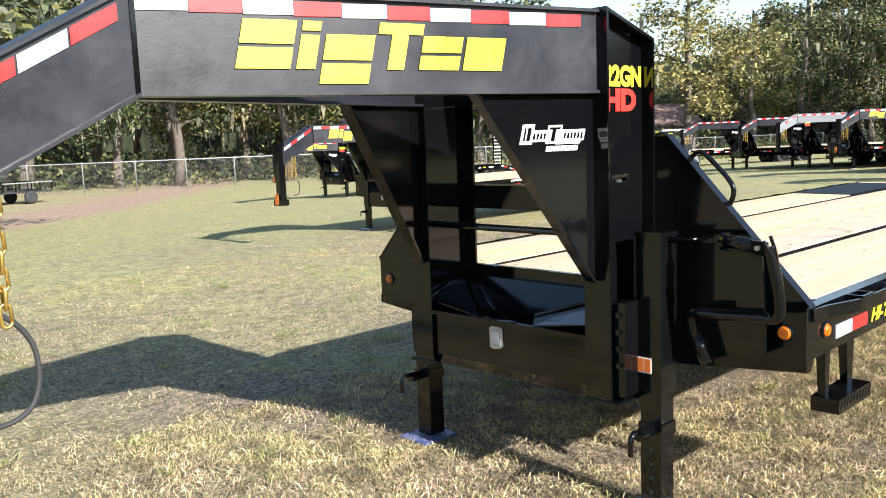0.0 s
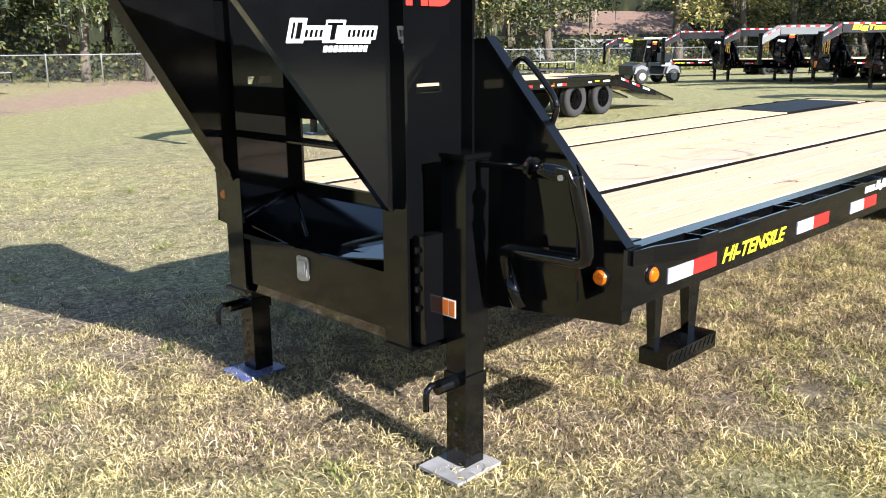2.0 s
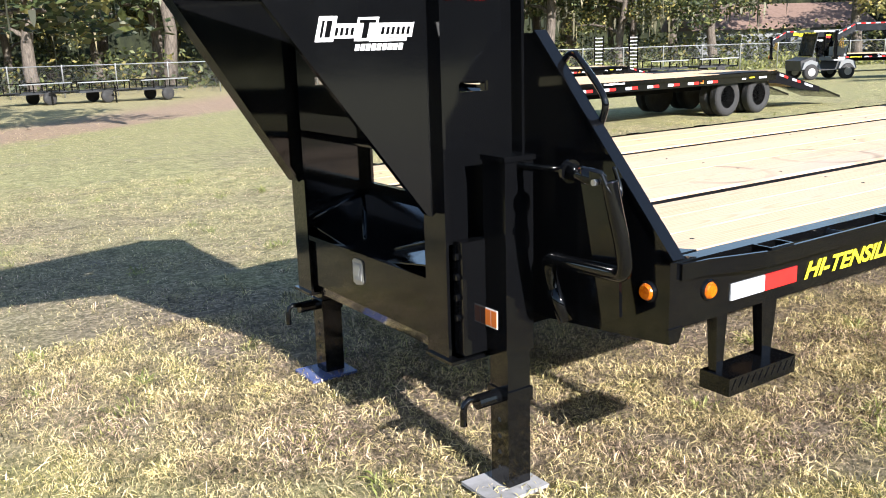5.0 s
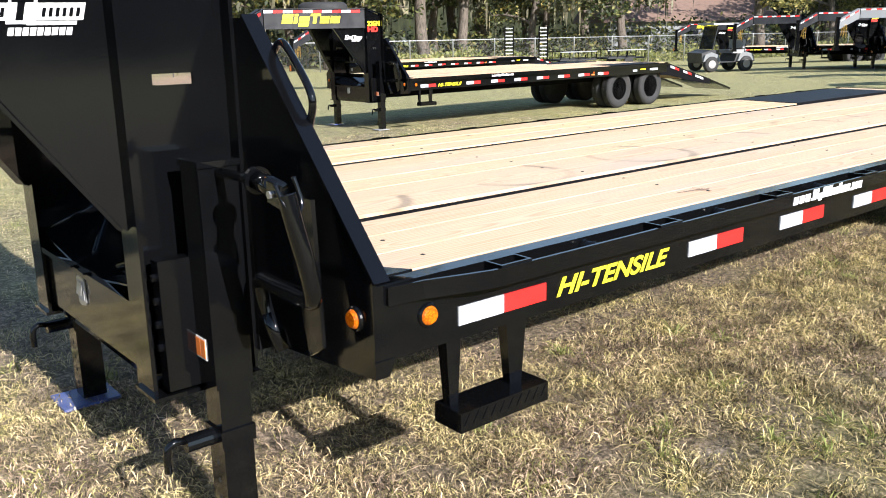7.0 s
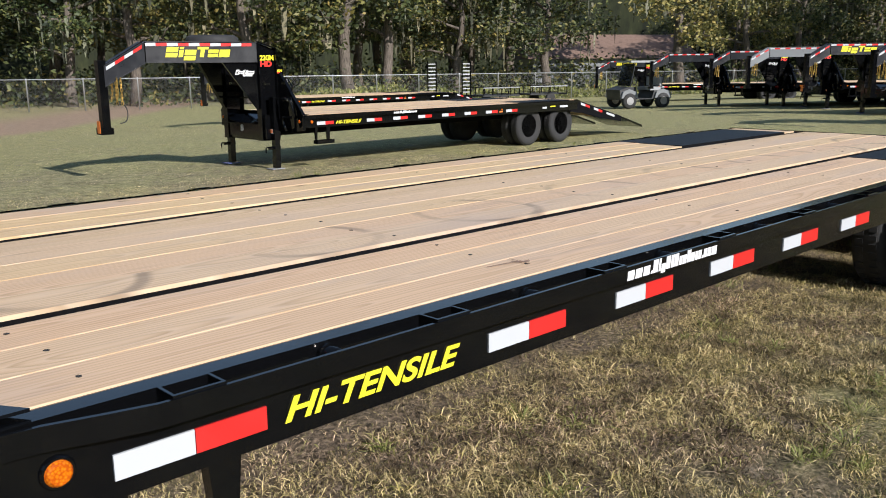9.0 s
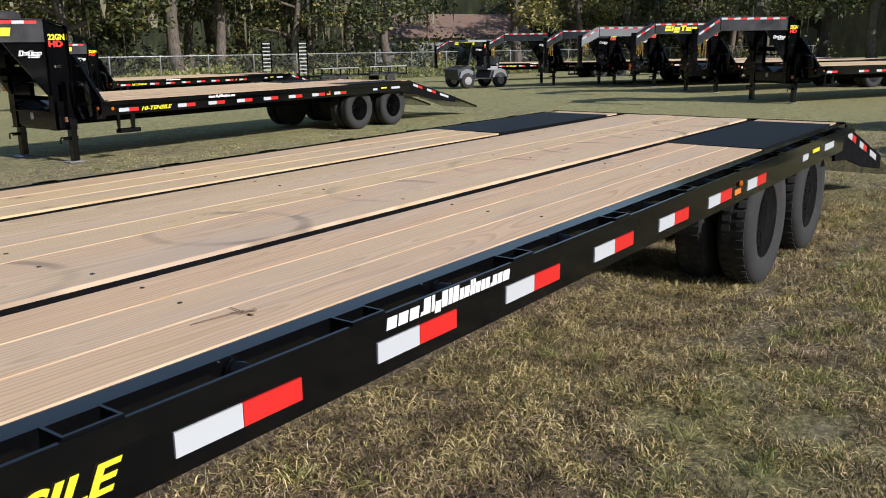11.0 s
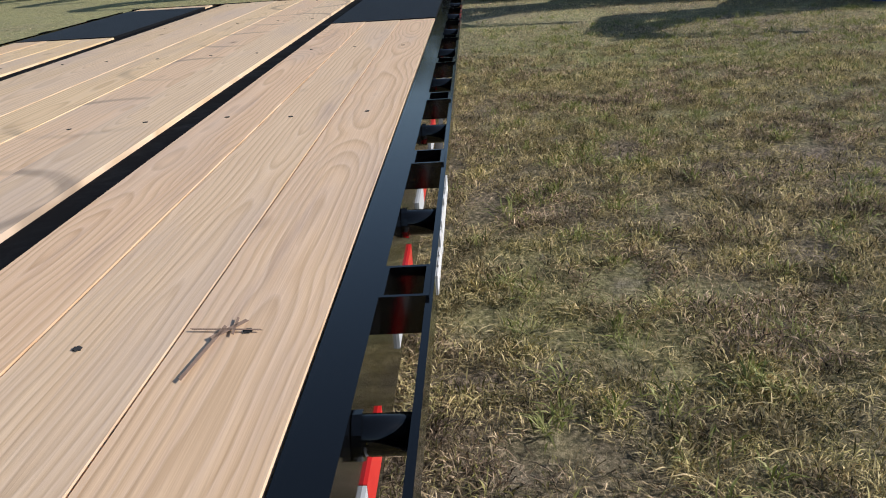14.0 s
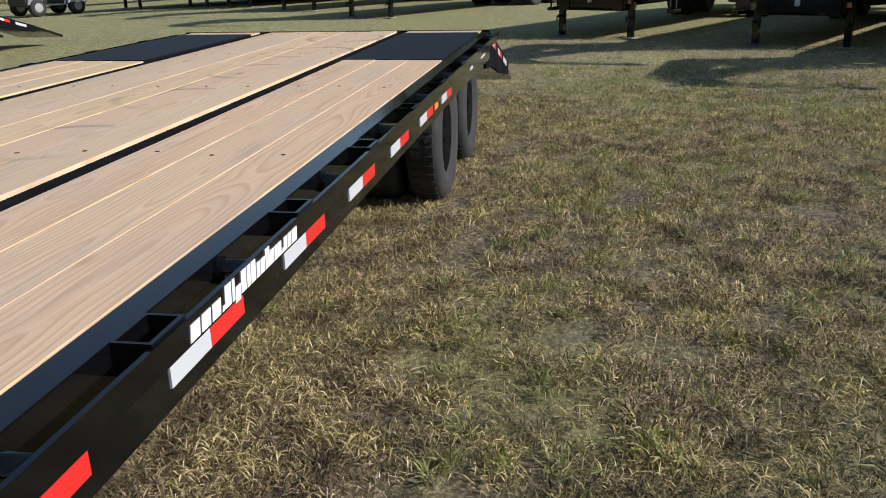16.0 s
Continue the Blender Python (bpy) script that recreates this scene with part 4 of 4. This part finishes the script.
def utility_trailer(x, y, turn):
    U = empty("utility_trailer")
    tagged(U, "small black utility trailer with mesh sides by the fence", "trailer", "utility trailers")
    part("bed", box(-1.2, 1.2, -0.75, 0.75, 0.5, 0.58), PLASTIC, U, bevel=0.01)
    for sy in (-0.75, 0.75):
        part("top_rail", box(-1.2, 1.2, sy - 0.02, sy + 0.02, 0.92, 0.97), GALV if sy < 0 else BLACK, U)
        for k in range(5):
            part("post", box(-1.2 + 0.59 * k, -1.16 + 0.59 * k, sy - 0.02, sy + 0.02, 0.58, 0.92), BLACK, U)
        part("tyre", lathe([(0.12, sy - 0.09), (0.27, sy - 0.09), (0.3, sy - 0.05), (0.3, sy + 0.05), (0.27, sy + 0.09), (0.12, sy + 0.09)], (0.1, 0.3), 24), RUBBER, U, smooth=True)
        part("fender", box(-0.3, 0.5, sy - 0.13, sy + 0.13, 0.63, 0.66), BLACK, U, bevel=0.01)
    part("tongue", slab([(-1.2, -0.3, 0.5), (-2.2, 0, 0.5), (-1.2, 0.3, 0.5)], (0, 0, 0.06)), BLACK, U)
    part("tongue_jack", box(-2.1, -2.04, -0.03, 0.03, 0.0, 0.75), BLACK, U)
    U.matrix_basis = pose(x, y, 0, 0, 0, turn)
    return U


u0 = utility_trailer(9.7, 39.3, 15)
u0.matrix_basis = pose(9.7, 39.3, lie(39), 0, 0, 15)
for x, y, a in ((7.2, 39.9, 12), (4.8, 40.4, 18), (33.0, 29.5, -10), (35.6, 28.4, -15)):
    copy_thing(u0, pose(x, y, lie(y), 0, 0, a))


def ladder_ramp(x, y):
    """An upright mesh ramp of a low trailer, seen as a ladder."""
    G = empty("loading_ramp")
    tagged(G, "upright black steel ladder ramp of a parked trailer", "ramp", "upright ramps")
    for sx in (-0.22, 0.22):
        part("rail", box(sx - 0.03, sx + 0.03, -0.03, 0.03, 0.6, 2.3), BLACK, G)
    for k in range(9):
        part("rung", box(-0.19, 0.19, -0.02, 0.02, 0.72 + 0.18 * k, 0.77 + 0.18 * k), GALV, G)
    part("foot", box(-0.3, 0.3, -0.1, 0.1, 0.0, 0.6), BLACK, G)
    G.matrix_basis = pose(x, y, 0, 0, 0, -20)
    return G


lr = ladder_ramp(30.0, 31.0)
lr.matrix_basis = pose(30.0, 31.0, lie(31), 0, 0, -30)
copy_thing(lr, pose(31.7, 30.2, lie(30), 0, 0, -30))

# ---------------------------------------------------------------- golf cart


def golf_cart(x, y, turn):
    G = empty("golf_cart")
    tagged(G, "dark golf cart with silver fenders and a canopy", "golf cart")
    part("body", slab([(-1.15, -0.55, 0.35), (-1.2, -0.55, 0.75), (-0.75, -0.55, 0.88), (-0.45, -0.55, 0.86), (-0.35, -0.55, 0.4), (0.3, -0.55, 0.4), (0.4, -0.55, 0.72), (1.15, -0.55, 0.72), (1.2, -0.55, 0.38)], (0, 1.1, 0)), PLASTIC, G, bevel=0.03)
    for sx in (-0.78, 0.78):
        for sy in (-0.58, 0.58):
            part("fender", slab([(sx - 0.38, sy - 0.06, 0.42), (sx - 0.3, sy - 0.06, 0.68), (sx, sy - 0.06, 0.78), (sx + 0.3, sy - 0.06, 0.68), (sx + 0.4, sy - 0.06, 0.42), (sx + 0.28, sy - 0.06, 0.42), (sx, sy - 0.06, 0.62), (sx - 0.28, sy - 0.06, 0.42)], (0, 0.12, 0)), GREY, G, "silver plastic fender")
            w = part("wheel", lathe([(0.12, sy - 0.11), (0.27, sy - 0.11), (0.31, sy - 0.07), (0.31, sy + 0.07), (0.27, sy + 0.11), (0.12, sy + 0.11)], (sx, 0.31), 24), RUBBER, G, smooth=True)
            part("rim", lathe([(0.16, sy - 0.115), (0.06, sy - 0.1), (0.05, sy + 0.1), (0.16, sy + 0.115)], (sx, 0.31), 20), STEEL, w)
    part("seat", box(0.25, 0.75, -0.5, 0.5, 0.72, 0.86), SEATM, G, bevel=0.04)
    part("backrest", box(0.68, 0.8, -0.5, 0.5, 0.9, 1.25), SEATM, G, bevel=0.04)
    for sx in (-0.6, 0.85):
        for sy in (-0.5, 0.5):
            part("canopy_post", rod([(sx - 0.1, sy, 0.8), (sx + 0.12, sy, 1.85)], 0.018, 8), PLASTIC, G)
    part("canopy", box(-0.75, 1.1, -0.6, 0.6, 1.83, 1.91), SEATM, G, bevel=0.03)
    part("windscreen", slab([(-0.68, -0.48, 0.9), (-0.5, -0.48, 1.8), (-0.5, 0.48, 1.8), (-0.68, 0.48, 0.9)], (0.012, 0, 0)), GLASS, G, "dark tinted windscreen")
    part("steering_wheel", rod(arc(-0.2, 0, 1.1, 0.17, 0, 350, "yz", 18), 0.014, 6), RUBBER, G)
    G.matrix_basis = pose(x, y, lie(y), 0, 0, turn)


golf_cart(30.0, 18.6, -25)

# ---------------------------------------------------------------- chain-link fence
FH, FLOW = 1.6, lie(40)
fence = empty("chain_link_fence", 8, 46, FLOW)
fence.rotation_euler = (0, 0, radians(-21))


def beyond(u, d):
    """A place u metres along the fence and d metres behind it."""
    c, k = math.cos(radians(21)), math.sin(radians(21))
    return 8 + c * u + k * d, 46 - k * u + c * d

tagged(fence, "galvanised chain-link fence along the edge of the lot", "fence")
post_mesh = None
x = -40.0
while x < 80:
    if post_mesh is None:
        p = part("post", rod([(0, 0, 0), (0, 0, FH), (0, 0, FH + 0.06)], 0.035, 10), GALV, fence, smooth=True)
        post_mesh = p.data
    else:
        p = new("post", post_mesh)
        p.parent = fence
    p.location = (x, 0, 0)
    x += 2.6
part("top_rail", rod([(-40, 0, FH), (18, 0, FH), (80, 0, FH)], 0.025, 8), GALV, fence, smooth=True)
bm = bmesh.new()
x = -40.0
while x < 80:
    for d in (1, -1):
        a = x if d > 0 else x + FH
        hull(bm, [(a, -0.03, 0.03), (a + 0.004, -0.03, 0.03), (a + d * FH + 0.004, -0.03, FH), (a + d * FH, -0.03, FH)], [(0, 1, 2, 3)])
    x += 0.1
wire = part("wire_mesh", bm, WIRE, fence, "woven diamond wire")
wire["kind"] = "stuff"

# house beyond the fence
H = empty("house", 62, 44, FLOW)
H.rotation_euler = (0, 0, radians(-32))
tagged(H, "low house with a brown shingle roof beyond the fence", "house")
part("wall", box(-7, 7, -4, 4, 0, 2.6), GREY, H)
part("roof", slab([(-7.6, -4.6, 2.55), (-7.6, 0, 4.6), (-7.6, 4.6, 2.55)], (15.2, 0, 0)), ROOFT, H, "brown shingle roof")
for xx in (-4, 0, 4):
    part("window", box(xx - 0.6, xx + 0.6, -4.04, -3.97, 1.0, 2.1), GLASS, H)

# ---------------------------------------------------------------- woods
rng = np.random.default_rng(7)


def cards(name, pos, size, lean, mat, parent=None, length=1.0, kind=""):
    """Many small leaf faces: quads of a size at each place, turned at random."""
    k = len(pos)
    a = rng.normal(size=(k, 3))
    a[:, 2] *= lean
    a /= np.linalg.norm(a, axis=1, keepdims=True)
    b = np.cross(a, rng.normal(size=(k, 3)))
    b /= np.linalg.norm(b, axis=1, keepdims=True)
    s = (size * rng.uniform(0.6, 1.4, k))[:, None]
    v = np.stack([pos - a * s * length, pos + b * s * 0.5, pos + a * s * length, pos - b * s * 0.5], 1).reshape(-1, 3)
    me = bpy.data.meshes.new(name)
    me.from_pydata(v.tolist(), [], np.arange(4 * k).reshape(-1, 4).tolist())
    me.materials.append(mat)
    ob = new(name, me)
    ob.parent = parent
    if kind:
        ob["kind"] = kind
    return ob


def tree(seed, leafmat, height, spread, leaves, moss):
    r = random.Random(seed)
    T = empty("tree")
    tagged(T, "tall oak with hanging grey moss beyond the fence", "tree", "trees beyond the fence")
    bm = bmesh.new()
    lean = r.uniform(-0.5, 0.5)
    trunk = [(lean * (max(z, 0.0) / height) ** 1.5 + 0.15 * math.sin(z), 0.12 * math.cos(z * 1.3), z) for z in np.linspace(-0.1, height * 0.8, 9)]
    rod(trunk, 0.3, 9, bm, 0.3)
    tips = []
    for i in range(9):
        z = height * (0.22 + 0.065 * i)
        base = Vector((lean * (z / height) ** 1.5, 0, z))
        a = i * 2.4 + r.uniform(-0.4, 0.4)
        ln = spread * r.uniform(0.6, 1.1) * (1.1 - 0.05 * i)
        pts = [base + Vector((math.cos(a) * ln * t, math.sin(a) * ln * t, ln * (0.45 * t - 0.25 * t * t) + 0.15 * math.sin(5 * t + i))) for t in (0, 0.25, 0.5, 0.75, 1)]
        rod(pts, 0.11, 6, bm, 0.25)
        tips += pts[2:]
        for j in (2, 3):
            q = pts[j] + Vector((r.uniform(-1, 1), r.uniform(-1, 1), r.uniform(0.2, 1.0))) * 0.9
            rod([pts[j], (pts[j] + q) / 2 + Vector((0, 0, 0.1)), q], 0.045, 5, bm, 0.4)
            tips.append(q)
    part("trunk", bm, BARK, T, smooth=True)
    tips = np.array([tuple(t) for t in tips])
    c = tips[rng.integers(0, len(tips), leaves)]
    d = rng.normal(size=(leaves, 3))
    d /= np.linalg.norm(d, axis=1, keepdims=True)
    p = c + d * (rng.uniform(0.35, 1.25, leaves) ** 0.6)[:, None] * np.array([1.15, 1.15, 0.7])
    keep = np.array([noise.noise((q[0] * 0.9, q[1] * 0.9, q[2] * 1.1 + seed)) > -0.22 for q in p])
    cards("crown", p[keep], 0.13, 0.6, leafmat, T, 1.0)
    if moss:
        m = tips[rng.integers(0, len(tips), moss)] + rng.normal(size=(moss, 3)) * np.array([0.5, 0.5, 0.2])
        h = rng.uniform(0.3, 2.2, moss) ** 1.2 * 0.7
        w = rng.uniform(0.03, 0.16, moss)
        ang = rng.uniform(0, 3.14, moss)
        dx, dy = np.cos(ang) * w, np.sin(ang) * w
        v = np.stack([m + np.c_[dx, dy, 0 * w], m - np.c_[dx, dy, 0 * w], m - np.c_[dx * 0.8, dy * 0.8, h * 0.6], m - np.c_[dx * -0.1, dy * 0.1, h], m + np.c_[dx * 0.7, dy * 0.7, -h * 0.6]], 1).reshape(-1, 3)
        me = bpy.data.meshes.new("moss")
        me.from_pydata(v.tolist(), [], np.arange(5 * moss).reshape(-1, 5).tolist())
        me.materials.append(MOSS)
        ob = new("hanging_moss", me)
        ob.parent = T
        tagged(ob, "grey hanging moss", kind="stuff")
    return T


kinds = [tree(1, LEAF, 12, 3.8, 6800, 110), tree(2, LEAF, 14, 3.4, 6800, 70), tree(3, LEAFY, 11.5, 3.6, 5600, 50), tree(4, LEAF, 10.5, 4.4, 7000, 150), tree(5, LEAFY, 13, 3.2, 4600, 30)]
spots = []
rt = random.Random(21)
for row, (d, gap) in enumerate(((5.0, 5.2), (11, 4.6), (18, 4.4))):
    u = -44 + row * 1.7
    while u < 90:
        spots.append(beyond(u + rt.uniform(-1.2, 1.2), d + rt.uniform(-1.8, 1.8)))
        u += gap
for k in range(26):
    spots.append((64 + 7 * (k % 2) + rt.uniform(-2, 2), 16 - 2.6 * k + rt.uniform(-1.5, 1.5)))
first = set()
for x, y in spots:
    if math.hypot(x - 62, y - 44) < 9.5 or math.hypot(x - 54, y - 36) < 4:
        continue
    k = rt.choice((0, 0, 1, 1, 2, 3, 3, 4))
    sc = rt.uniform(0.95, 1.45)
    m = pose(x, y, lie(y), 0, 0, rt.uniform(0, 360)) @ Matrix.Diagonal((sc, sc, sc, 1))
    if k not in first:
        kinds[k].matrix_basis = m
        first.add(k)
    else:
        t = copy_thing(kinds[k], m)
        t.matrix_basis = m
oak = copy_thing(kinds[3], pose(-0.9, 21.5, 0, 0, 0, 40))
tagged(oak, "spreading oak standing inside the fence")
oak.matrix_basis = pose(-0.9, 21.5, lie(21.5), 0, 0, 40) @ Matrix.Diagonal((1.45, 1.45, 1.0, 1))

# undergrowth behind the fence, one mass
k = 46000
uu, dd = rng.uniform(-46, 92, k), 1.6 + rng.uniform(0, 1, k) ** 0.7 * 20
hmax = 0.7 + 2.4 * np.array([max(0.0, 0.5 + noise.noise((a * 0.25, b * 0.25, 3.3))) for a, b in zip(uu, dd)])
ux, uy = beyond(uu, dd)
cards("undergrowth", np.c_[ux, uy, FLOW + rng.uniform(0.02, 1, k) * hmax], 0.16, 0.7, LEAF)
tagged(bpy.data.objects["undergrowth"], "dark leafy undergrowth below the trees", "undergrowth", kind="stuff")
k = 9000
uu, dd = rng.uniform(20, 60, k), 0.5 + rng.uniform(0, 1, k) ** 2 * 2.5
hmax = 0.4 + 1.1 * np.array([max(0.0, 0.4 + noise.noise((a * 0.5, 7.7, 3.3))) for a in uu])
ux, uy = beyond(uu, dd)
cards("weeds", np.c_[ux, uy, FLOW + rng.uniform(0.02, 1, k) * hmax], 0.11, 1.6, GREENS)
tagged(bpy.data.objects["weeds"], "green weeds growing along the fence", "weeds", kind="stuff")


def woods_backdrop():
    m, n, l, b = material("distant_woods", 1.0)
    co = n.new("ShaderNodeTexCoord").outputs["Object"]
    mp = n.new("ShaderNodeMapping")
    mp.inputs["Scale"].default_value = (1, 1, 0.35)
    l.new(co, mp.inputs[0])
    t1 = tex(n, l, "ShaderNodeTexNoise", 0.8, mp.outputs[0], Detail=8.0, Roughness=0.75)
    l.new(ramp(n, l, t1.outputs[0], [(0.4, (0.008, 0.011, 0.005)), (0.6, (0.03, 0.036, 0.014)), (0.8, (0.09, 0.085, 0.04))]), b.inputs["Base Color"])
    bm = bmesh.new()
    # stretch from (84, -62) to (-72, 20) is unseen, added to darken paint reflections
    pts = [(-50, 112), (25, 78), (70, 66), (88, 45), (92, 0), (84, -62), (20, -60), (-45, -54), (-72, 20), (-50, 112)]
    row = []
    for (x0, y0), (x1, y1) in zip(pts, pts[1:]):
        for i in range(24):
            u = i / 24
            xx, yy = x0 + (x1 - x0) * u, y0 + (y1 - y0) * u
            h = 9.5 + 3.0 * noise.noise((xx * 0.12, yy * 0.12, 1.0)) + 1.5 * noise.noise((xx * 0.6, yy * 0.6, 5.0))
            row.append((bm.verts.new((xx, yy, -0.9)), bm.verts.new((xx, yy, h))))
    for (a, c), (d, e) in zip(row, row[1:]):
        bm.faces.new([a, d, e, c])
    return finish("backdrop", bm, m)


tagged(woods_backdrop(), "dark distant wood behind the trees, with an added unseen stretch behind the camera", "woods", kind="structure")

# ---------------------------------------------------------------- grass


def blades(name, xy, height, width, mat, spread=0.6):
    """Single pointed blades, leaning every way."""
    k = len(xy)
    ang = rng.uniform(0, 2 * np.pi, k)
    h = height * rng.uniform(0.35, 1.4, k)
    w = width * rng.uniform(0.7, 1.4, k)
    out = rng.uniform(0.15, 1.0, k) * spread * 2
    t = rng.uniform(0, 2 * np.pi, k)
    floor_z = -0.008 * np.clip(xy[:, 1] - 3.0, 0, 8) - 0.0294 * np.clip(xy[:, 1] - 11.0, 0, 19)
    base = np.c_[xy, floor_z - 0.004 + 0.012 * (rng.uniform(0, 1, k) ** 2)]
    side = np.c_[np.cos(ang), np.sin(ang), 0.3 * np.sin(3 * ang)] * w[:, None]
    tip = base + np.c_[np.cos(t) * out * h, np.sin(t) * out * h, h * (1.05 - 0.45 * out.clip(0, 1.8))]
    mid = base * 0.5 + tip * 0.5
    mid[:, 2] += 0.22 * h
    v = np.stack([base, mid - side, tip, mid + side], 1).reshape(-1, 3)
    me = bpy.data.meshes.new(name)
    me.from_pydata(v.tolist(), [], np.arange(4 * k).reshape(-1, 4).tolist())
    me.materials.append(mat)
    return new(name, me)


STEP = 0.06
GX, GY = -9.0, -9.0
PATCH = np.array([[0.45 * noise.noise((i * STEP * 1.1, j * STEP * 1.1, 2.0)) + 0.65 * noise.noise((i * STEP * 3.7, j * STEP * 3.7, 7.0)) + 0.6 * noise.noise((i * STEP * 8.3, j * STEP * 8.3, 4.0)) for j in range(320)] for i in range(420)])


def turf(xy):
    """How thick the grass grows at each place, below 0 on bare soil."""
    i = ((xy[:, 0] - GX) / STEP).astype(int).clip(0, 419)
    j = ((xy[:, 1] - GY) / STEP).astype(int).clip(0, 319)
    return PATCH[i, j]


def trodden(xy):
    """1 on the worn strip beside the deck, fading to 0 on the thicker lawn."""
    return np.clip((xy[:, 0] + 0.8) / 1.6, 0, 1) * np.clip((9.5 - xy[:, 0]) / 3, 0, 1) * np.clip((0.4 - xy[:, 1]) / 0.5, 0, 1)


def scatter(count, x0, x1, y0, y1, patch):
    xy = np.c_[rng.uniform(x0, x1, count), rng.uniform(y0, y1, count)]
    u, v = xy[:, 0] * patch, xy[:, 1] * patch
    field = 0.35 * (np.sin(u * 2.1 + 1.3 * np.sin(v * 1.7)) + np.sin(v * 2.6 + 1.1 * np.sin(u * 2.3 + 1)) + 0.8 * np.sin(5.3 * u + 4.1 * v + 2 * np.sin(u * 3)))
    xy = xy[field > rng.uniform(-1.1, 0.7, count)]
    worn = trodden(xy)
    return xy[turf(xy) + 0.66 - 0.3 * worn > rng.uniform(-0.05, 0.55, len(xy))]


near = np.concatenate([scatter(760000, -3.6, 7.5, -2.4, 3.2, 1.7), scatter(420000, -4.0, 12.0, -5.0, 9.5, 1.7)])
g = blades("grass", near, 0.031, 0.0015, GRASS, 0.85)
tagged(g, "short dry straw and green lawn grass", "grass", kind="stuff")
lying = np.concatenate([scatter(300000, 0.2, 8.5, -4.5, 1.0, 2.3), scatter(70000, -4.2, 0.2, -4.5, 2.5, 2.3)])
g = blades("grass", lying, 0.05, 0.0021, GRASS, 1.25)
tagged(g, "long dry blades lying over the lawn", "grass", kind="stuff")
far_xy = np.concatenate([scatter(200000, -8, 30, -9, 30, 0.6), scatter(170000, 7, 17, -8, 4, 0.9)])
g = blades("grass", far_xy, 0.028, 0.0032, GRASS, 0.9)
tagged(g, "short dry and green grass farther over the lot", "grass", kind="stuff")


def tufts(cent, each, low, high, height, width, mat, label):
    """Clumps whose blades spring from one root and lean outwards."""
    k = len(cent)
    r = np.repeat(rng.uniform(low, high, k), each)[:, None]
    xy = np.repeat(cent, each, 0) + rng.normal(size=(k * each, 2)) * r
    tagged(blades("grass_tufts", xy, height, width, mat, 0.85), label, "grass", kind="stuff")


cent = np.concatenate([np.c_[rng.uniform(-5, 13, 380), rng.uniform(-5, 9, 380)], np.c_[rng.uniform(0.6, 12, 620), rng.uniform(-5.5, -0.2, 620)]])
tufts(cent, 34, 0.012, 0.045, 0.07, 0.003, GREENS, "scattered green grass tufts on the lawn")
cent = np.c_[rng.uniform(0.3, 10, 7000), rng.uniform(-5.5, 0.2, 7000)]
cent = cent[turf(cent) > -0.05]
tufts(cent, 22, 0.012, 0.045, 0.05, 0.0026, GRASS, "coarse clumps of dry and green grass on trodden soil")
cent = np.c_[rng.uniform(-4.5, 0.5, 1500), rng.uniform(-3.5, 4, 1500)]
tufts(cent[turf(cent) > 0.0], 20, 0.012, 0.05, 0.05, 0.0024, GRASS, "coarse clumps of pale and green lawn grass")
